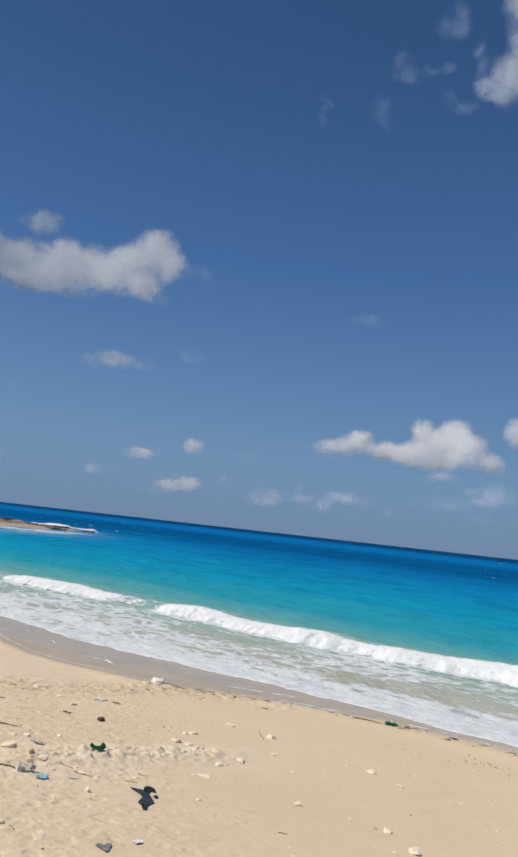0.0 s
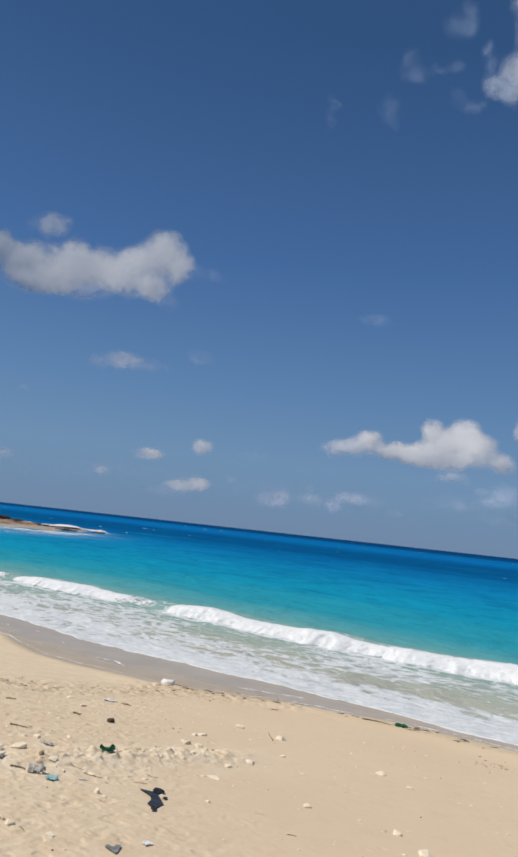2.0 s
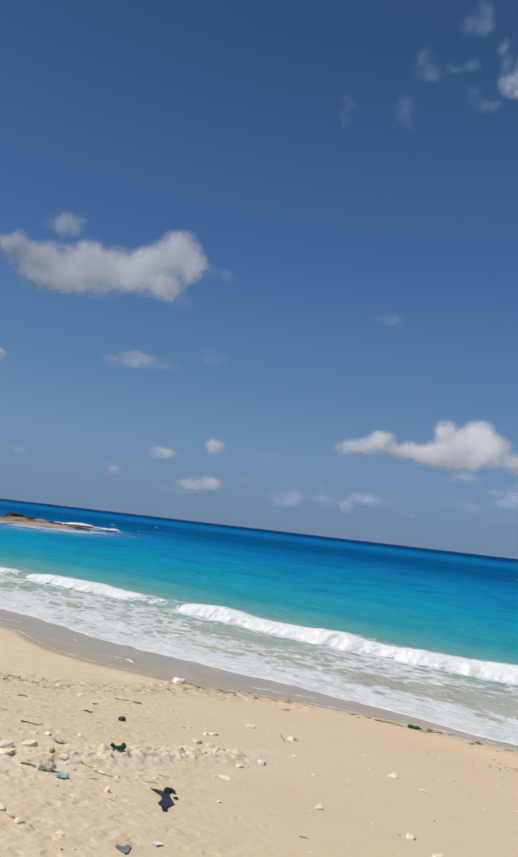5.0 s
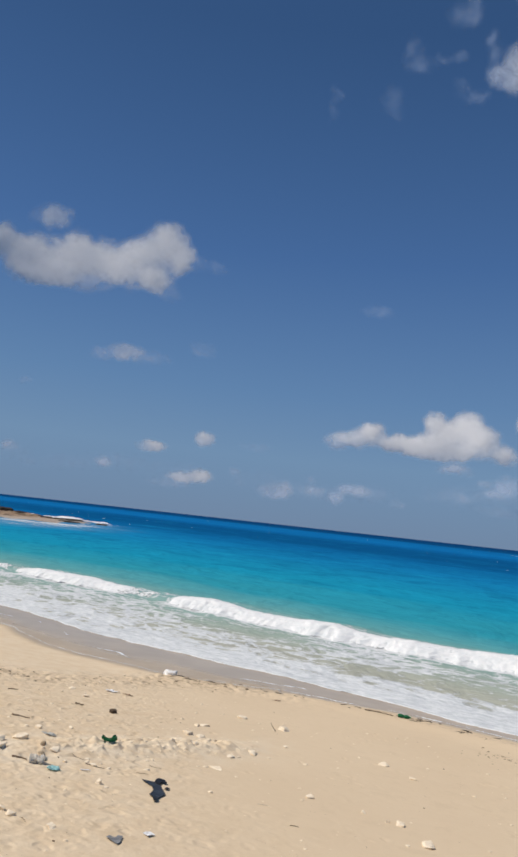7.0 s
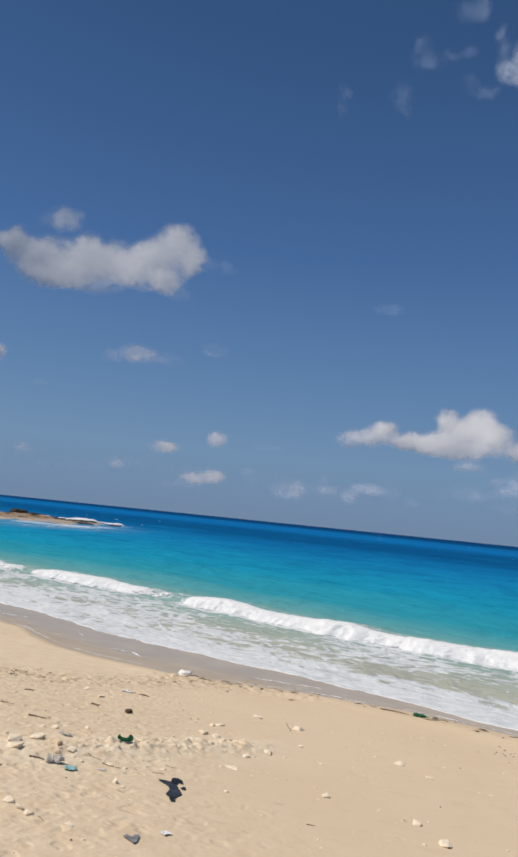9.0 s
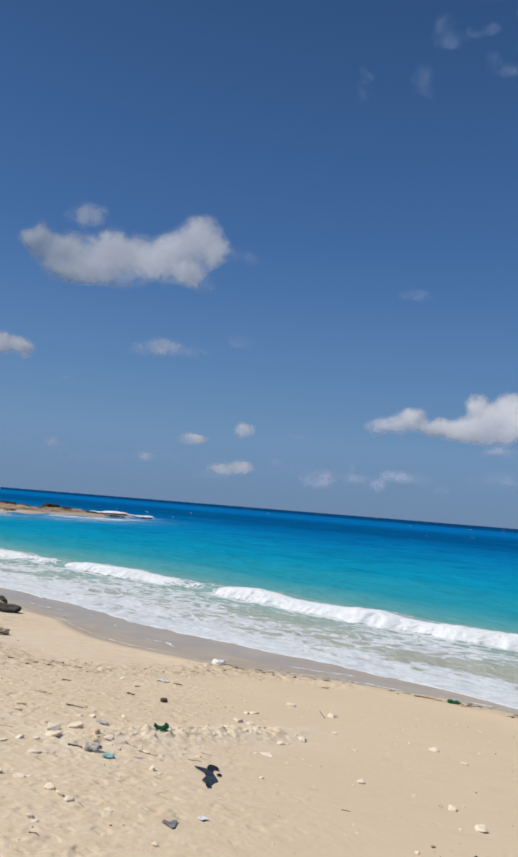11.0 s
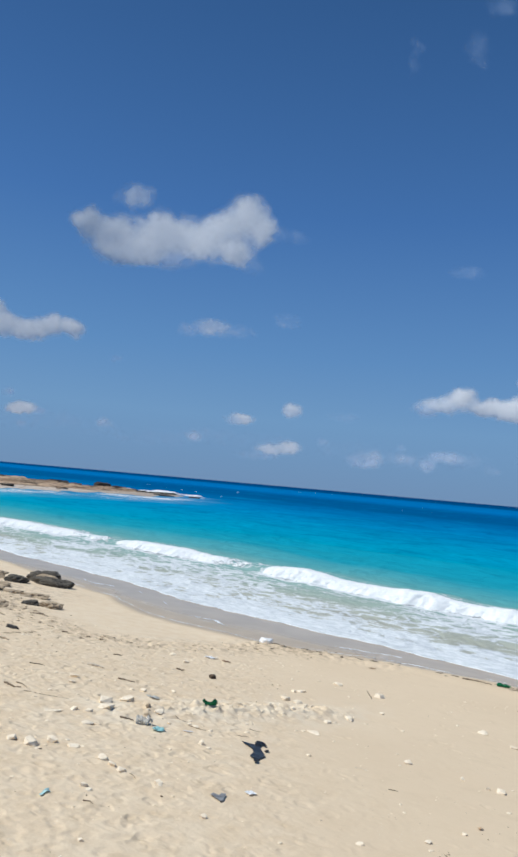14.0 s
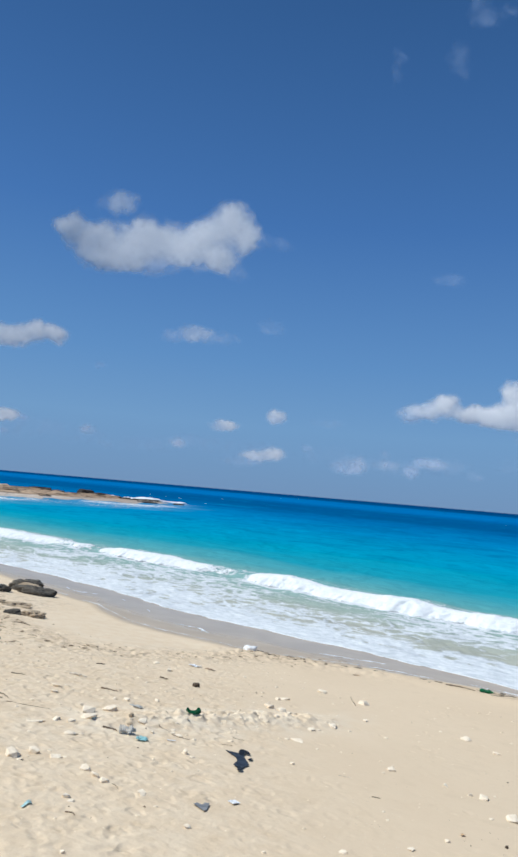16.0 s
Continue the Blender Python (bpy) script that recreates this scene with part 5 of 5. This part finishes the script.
def twig(at, length, turn, radius, material, label, seed, bend=0.15, name="stick"):
    z0 = ground_z(*at)
    ca, sa = math.cos(radians(turn)), math.sin(radians(turn))
    pts = []
    for k in (-0.5, -0.15, 0.2, 0.5):
        lx, ly = k * length, bend * length * math.sin(k * 3 + seed)
        w = (at[0] + ca * lx - sa * ly, at[1] + sa * lx + ca * ly)
        pts.append((w[0] - at[0], w[1] - at[1], ground_z(*w) - z0 + radius * 0.8))
    ob = new(name, twig_mesh(name, pts, radius, material, seed))
    ob.matrix_world = pose(at[0], at[1], z0)
    return tagged(ob, label, "driftwood")


bag = film("plastic_bag", [(-.117, .27), (-.04, .245), (.004, .235), (.03, .20), (.044, .15), (.06, .03), (.08, -.10), (.008, -.245), (-.03, -.22), (-.057, -.155), (-.018, -.015), (-.029, .09)],
           BAG_FILM, (-0.73, 6.39), 10, 0.012, "torn black plastic bag spread on the sand", "bag", 3)
for nm, rim in (("handle", [(.0, .205), (.005, .27), (.03, .33), (.073, .35), (.107, .24), (.085, .225), (.06, .255), (.045, .19), (.025, .16)]),
                ("knot", [(.0, -.225), (.012, -.29), (-.003, -.335), (-.03, -.33), (-.03, -.205)])):
    piece = film(nm, rim, BLACK_FILM, (-0.73, 6.39), 10, 0.020, "", "", 4)
    for v in piece.data.vertices:
        v.co.z += 0.006
    piece.parent = bag
    piece.matrix_world = bag.matrix_world
film("plastic_scrap", [(.075, .06), (.10, .12), (.125, .11), (.11, .05)], BLACK_FILM, (-0.73, 6.39), 10, 0.01, "small scrap of black plastic beside the bag", "litter", 5, 2)
film("plastic_scrap", [(-.060, .035), (-.034, .072), (-.018, .058), (-.002, .044), (.012, .052), (.028, .092), (.040, .082), (.056, .074), (.050, .04), (.036, -.01), (.022, -.06), (.004, -.078), (-.02, -.03)], GREY_FILM, (-0.80, 5.03), 16, 0.008, "torn piece of grey plastic on the sand", "litter", 8)
film("paper_scrap", [(-.045, .0), (-.005, .055), (.045, .01), (.02, -.01), (.0, -.045), (-.02, -.02)], WHITE_FILM, (-0.61, 5.26), 0, 0.012, "crumpled white scrap of packaging on the sand", "litter", 12)
film("plastic_scrap", [(-.05, -.05), (-.05, .03), (-.01, .07), (.04, .04), (.065, -.01), (.02, -.05)], CYAN_FILM, (-1.63, 6.43), 0, 0.025, "crumpled light blue plastic scrap on the sand", "litter", 15)
film("plastic_scrap", [(-.09, .03), (-.05, .07), (.07, .02), (.09, -.05), (.0, -.05)], GREY_LIGHT, (-2.04, 7.65), 0, 0.02, "thin translucent grey plastic scrap on the sand", "litter", 35)
film("plastic_scrap", [(-.10, -.08), (-.09, .10), (.02, .07), (.09, .11), (.10, -.05), (.0, -.12)], PALE_CYAN, (-4.62, 8.90), 4, 0.012, "flattened light blue plastic bag on the sand", "litter", 18)
film("plastic_scrap", [(-.008, -.05), (-.020, .08), (-.002, .04), (.014, .04), (.010, -.05)], PALE_CYAN, (-1.81, 4.42), -10, 0.008, "thin strip of blue plastic on the sand", "litter", 21)
film("plastic_scrap", [(-.04, -.04), (-.05, .03), (.0, .05), (.04, .03), (.03, -.03)], GREEN_FILM, (-2.48, 4.38), 0, 0.02, "crumpled green plastic scrap on the sand", "litter", 24)
sack = new("plastic_bag", stone_mesh("plastic_bag", 27, WHITE_FILM, (0.27, 0.18, 0.105), lumps=0.5, detail=4))
sack.matrix_world = pose(-1.61, 14.08, ground_z(-1.61, 14.08) - 0.015, 0, 0, -12)
tagged(sack, "white plastic bag swollen with sand, beside the wet sand", "bag")
film("plastic_scrap", [(-.10, -.06), (-.08, .07), (.02, .09), (.11, .01), (.05, -.07)], WHITE_FILM, (-2.14, 11.33), 0, 0.03, "small white plastic scrap on the sand", "litter", 31)
broken_bottle((-1.38, 7.55), 4, 0.13, 0.032)
bottle((2.80, 13.70), -20, 0.22, 0.045, GREEN_BOTTLE, GREEN_FILM, "crushed green plastic bottle near the wet sand", 7, 0.8, waist=0.4)
bottle((-1.81, 6.55), 15, 0.14, 0.055, CLEAR_BOTTLE, GREY_LIGHT, "crushed clear plastic bottle, dusty with sand", 5, 0.62, waist=0.35, crumple=0.6)


def shoe(at, turn):
    root = new("shoe")
    root.matrix_world = pose(at[0], at[1], ground_z(*at), 0, 0, turn)
    tagged(root, "old black shoe washed up on the sand", "shoe")
    for nm, h0, h1, grow in (("sole", 0.0, 0.025, 1.0), ("upper", 0.025, 0.085, 0.92)):
        bm = bmesh.new()
        rows = []
        for j in range(5):
            k = j / 4
            row = []
            for i in range(20):
                a0 = 2 * math.pi * i / 20
                x = 0.135 * math.cos(a0) * grow
                y = 0.045 * math.sin(a0) * grow * (1 + 0.2 * math.cos(a0)) * (1 - 0.45 * k * (nm == "upper"))
                z = h0 + (h1 - h0) * k * (1 if nm == "sole" else 0.45 + 0.55 * (0.5 - 0.5 * math.cos(a0)))
                row.append(bm.verts.new((x * (1 - 0.12 * k * (nm == "upper")), y, z)))
            rows.append(row)
        for r0, r1 in zip(rows, rows[1:]):
            for i in range(20):
                bm.faces.new((r0[i], r0[(i + 1) % 20], r1[(i + 1) % 20], r1[i]))
        bm.faces.new(rows[0][::-1]), bm.faces.new(rows[-1])
        part(nm, bm, BLACK_FILM, root)
    return root


shoe((-5.06, 10.38), -6).scale = (0.85, 0.8, 0.7)
twig((-1.97, 6.56), 0.13, -8, 0.009, WOOD, "short dark stick on the sand", 1)
twig((-2.54, 8.25), 0.22, 2, 0.009, WOOD, "dark brown driftwood stick on the sand", 2)
twig((-3.10, 8.74), 0.24, -4, 0.016, PALE_WOOD, "bleached flat piece of driftwood on the sand", 3, 0.05)
twig((-3.31, 6.96), 0.20, 4, 0.011, WEED, "dark twisted root on the sand", 4, 0.3)
twig((-3.25, 7.02), 0.20, -4, 0.006, WEED, "dark twisted root on the sand", 9, 0.35)
twig((-2.9, 6.85), 0.45, 0, 0.003, WOOD, "long thin twig on the sand", 6, 0.06)
stake = new("stick", twig_mesh("stick", [(0.03, 0, -0.03), (0.01, 0, 0.02), (-0.03, 0.01, 0.06), (-0.06, 0.01, 0.11)], 0.007, WOOD, 7))
stake.matrix_world = pose(0.36, 10.50, ground_z(0.36, 10.50))
tagged(stake, "short dark stick stuck slanting in the sand", "driftwood")
twig((2.36, 13.78), 0.52, -14, 0.014, WEED, "brown ragged root beside the green bottle", 8, 0.16)
twig((-1.35, 6.8), 0.18, 5, 0.004, WOOD, "thin twig on the sand", 10)
twig((-0.85, 7.2), 0.12, -12, 0.003, WEED, "thin twig on the sand", 11, 0.3)
twig((-5.5, 12.29), 0.32, 8, 0.010, WOOD, "thin dark stick in the drift line", 12, 0.08)
twig((-3.2, 9.9), 0.14, 30, 0.008, WOOD, "thin dark stick in the drift line", 13)
twig((0.2, 6.6), 0.12, -10, 0.003, PALE_WOOD, "thin bleached twig on the sand", 14)
twig((-1.45, 5.1), 0.08, -25, 0.003, WEED, "thin twig on the sand", 15)
twig((-2.25, 9.75), 0.11, 5, 0.012, WOOD, "short dark stick on the sand", 16)
twig((-0.92, 6.88), 0.11, -8, 0.003, WOOD, "thin dark twig above the black bag", 18, 0.3)
twig((-3.62, 8.15), 0.15, 6, 0.008, WEED, "short brown stick on the sand", 19)
twig((0.45, 6.15), 0.08, -6, 0.004, WEED, "short dark stick on the sand", 20)
twig((-1.53, 4.44), 0.08, -10, 0.004, WOOD, "short curved twig on the sand", 21, 0.3)
twig((-4.66, 9.34), 0.17, 4, 0.009, WEED, "short dark stick on the sand", 22)
twig((-1.55, 6.97), 0.15, -12, 0.003, WOOD, "thin twig on the sand", 23)
film("bark_piece", [(-.085, -.02), (-.05, .03), (.03, .026), (.085, .005), (.04, -.03)], BARK, (-1.88, 11.26), -6, 0.014, "flat reddish-brown piece of bark on the sand", "bark", 41)
film("bark_piece", [(-.07, -.02), (-.03, .035), (.02, .01), (.075, .03), (.05, -.03), (.0, -.015)], BARK, (0.44, 13.40), 4, 0.016, "curled brown piece of bark near the wet sand", "bark", 44)
film("plastic_scrap", [(-.02, -.016), (-.016, .016), (.012, .02), (.022, -.006)], ORANGE_FILM, (1.06, 5.64), 20, 0.012, "small faded orange scrap on the sand", "litter", 47, 2)
film("plastic_scrap", [(-.05, -.008), (-.04, .012), (.03, .01), (.05, -.006)], WHITE_FILM, (-1.39, 6.60), 14, 0.006, "narrow pale strip of plastic on the sand", "litter", 50, 2)
stone("stone", 61, TAN_ROCK, (0.055, 0.045, 0.035), (-1.90, 6.99), 30, "small brown stone on the sand", "stone", sink=0.006)
stone("stone", 64, TAN_ROCK, (0.06, 0.04, 0.02), (-1.86, 6.82), 5, "small flat brown stone on the sand", "stone", sink=0.004)
stone("stone", 67, BROWN_STONE, (0.032, 0.026, 0.02), (1.36, 5.58), 60, "small dark brown stone on the sand", "stone", sink=0.004)


def scatter(name, count, place, shape, material, label, category, seed):
    """Many small bits on the sand, joined into one mesh."""
    rnd = random.Random(seed)
    verts, faces = [], []
    for _ in range(count):
        x, y = place(rnd)
        z = ground_z(x, y)
        vs, fs, = shape(rnd)
        b = len(verts)
        verts += [(x + vx, y + vy, z + vz) for vx, vy, vz in vs]
        faces += [tuple(b + i for i in f) for f in fs]
    me = mesh_of(name, verts, faces, material, False)
    return tagged(new(name, me), label, category, kind="stuff")


def chip(lo, hi, flat):
    def make(rnd):
        r = lo + (hi - lo) * rnd.random() ** 2.5
        n = 6
        a0 = rnd.uniform(0, 6.28)
        st = rnd.uniform(0.5, 1)
        low = [(r * math.cos(a0 + i * 1.047) * rnd.uniform(0.7, 1.1), r * st * math.sin(a0 + i * 1.047) * rnd.uniform(0.7, 1.1), -0.004) for i in range(n)]
        top = [(x * 0.65, y * 0.65, r * flat * rnd.uniform(0.7, 1.2)) for x, y, _ in low]
        fs = [(i, (i + 1) % n, n + (i + 1) % n, n + i) for i in range(n)] + [tuple(range(n, 2 * n))]
        return low + top, fs
    return make


def strand(lo, hi, thick):
    def make(rnd):
        ln = rnd.uniform(lo, hi)
        a0 = rnd.gauss(-0.25, 0.5)
        pts = [(k * ln * math.cos(a0 + 0.8 * k * k), k * ln * math.sin(a0 + 0.8 * k * k)) for k in (-0.5, -0.2, 0.1, 0.5)]
        vs, fs = [], []
        for i, (x, y) in enumerate(pts):
            w = thick * (1 if 0 < i < 3 else 0.4)
            vs += [(x - w * math.sin(a0), y + w * math.cos(a0), -0.003), (x, y, w * 1.6), (x + w * math.sin(a0), y - w * math.cos(a0), -0.003)]
        for i in range(3):
            b = i * 3
            fs += [(b, b + 1, b + 4, b + 3), (b + 1, b + 2, b + 5, b + 4)]
        return vs, fs
    return make


def clump(lo, hi):
    def make(rnd):
        """A torn flake with an uneven outline, one edge lifted."""
        r, st, tn = lo + (hi - lo) * rnd.random() ** 2, rnd.uniform(0.25, 0.8), rnd.gauss(0, 0.5)
        vs = [(0, 0, r * 0.35)]
        for i in range(9):
            k = r * rnd.uniform(0.35, 1.15)
            a, b = k * math.cos(i * 0.698), k * st * math.sin(i * 0.698)
            vs.append((a * math.cos(tn) - b * math.sin(tn), a * math.sin(tn) + b * math.cos(tn), rnd.choice((-0.004, -0.004, r * 0.3))))
        return vs, [(0, 1 + i, 1 + (i + 1) % 9) for i in range(9)]
    return make


def on_upper(rnd):
    while True:
        x, y = rnd.uniform(-5.0, 3.4), rnd.uniform(4.2, 12.5)
        if us(x, y)[1] < 11.6 and rnd.random() < (1.0 if x < -0.9 + 0.12 * (y - 6) else 0.3):
            return x, y


def near_ridge(rnd):
    k = rnd.uniform(-1.7, 0.1)
    return k + rnd.gauss(0, 0.12), 8.0 + 0.95 * (k + 1.0) + rnd.gauss(0, 0.34)


def drift_line(rnd):
    x = rnd.uniform(-7.6, 0.3)
    line = float(-drift_off(np.array([x]), np.array([0.0]))[0])
    return x, line + rnd.gauss(0, 0.42)


def right_drift(rnd):
    return 3.85 + rnd.gauss(0, 0.22), 11.5 + rnd.gauss(0, 0.35)


def upper_drift(rnd):
    x = rnd.uniform(-9.5, -4.2)
    line = float(-drift_off(np.array([x]), np.array([0.0]))[0])
    return x, line - abs(rnd.gauss(0, 1.3))


scatter("shell_fragments", 620, on_upper, chip(0.007, 0.034, 0.30), PALE_STONE, "scattered pale shell and stone fragments on the sand", "shells", 1)
scatter("gravel", 190, near_ridge, chip(0.006, 0.034, 0.28), PALE_STONE, "pale rubble along a low ridge of sand", "gravel", 2)
scatter("seaweed_litter", 120, drift_line, clump(0.012, 0.06), WEED, "dry brown seaweed clumps in the drift line", "seaweed", 3)
scatter("twig_litter", 90, upper_drift, strand(0.04, 0.20, 0.005), WEED, "dry brown twigs and seaweed strewn on the sand", "twigs", 4)
scatter("bark_crumbs", 120, on_upper, chip(0.005, 0.015, 0.5), WOOD, "scattered dark bits of bark and weed on the sand", "litter", 5)
scatter("seaweed_litter", 60, right_drift, clump(0.006, 0.032), WEED, "dry dark seaweed bits strewn on the sand", "seaweed", 6)


def low_clump(rnd):
    return 0.73 + rnd.gauss(0, 0.03), 4.94 + rnd.gauss(0, 0.03)


def specks(rnd):
    k = rnd.random()
    return 1.05 + 0.55 * k + rnd.gauss(0, 0.04), 5.6 + 0.25 * k + rnd.gauss(0, 0.12)


def wet_rim(rnd):
    u = rnd.uniform(-8.6, -1.5)
    return xy(u, float(wet_edge(np.array([u]))[0]) - 0.25 + rnd.gauss(0, 0.16))


scatter("seaweed_litter", 48, wet_rim, strand(0.04, 0.24, 0.007), WRACK, "dark wet seaweed strewn along the edge of the wet sand", "seaweed", 9)
scatter("seaweed_litter", 11, low_clump, clump(0.006, 0.015), WEED, "small dark tuft of dry seaweed on the sand", "seaweed", 7)
scatter("bark_crumbs", 6, specks, chip(0.004, 0.008, 0.5), WOOD, "row of small dark specks on the sand", "litter", 8)
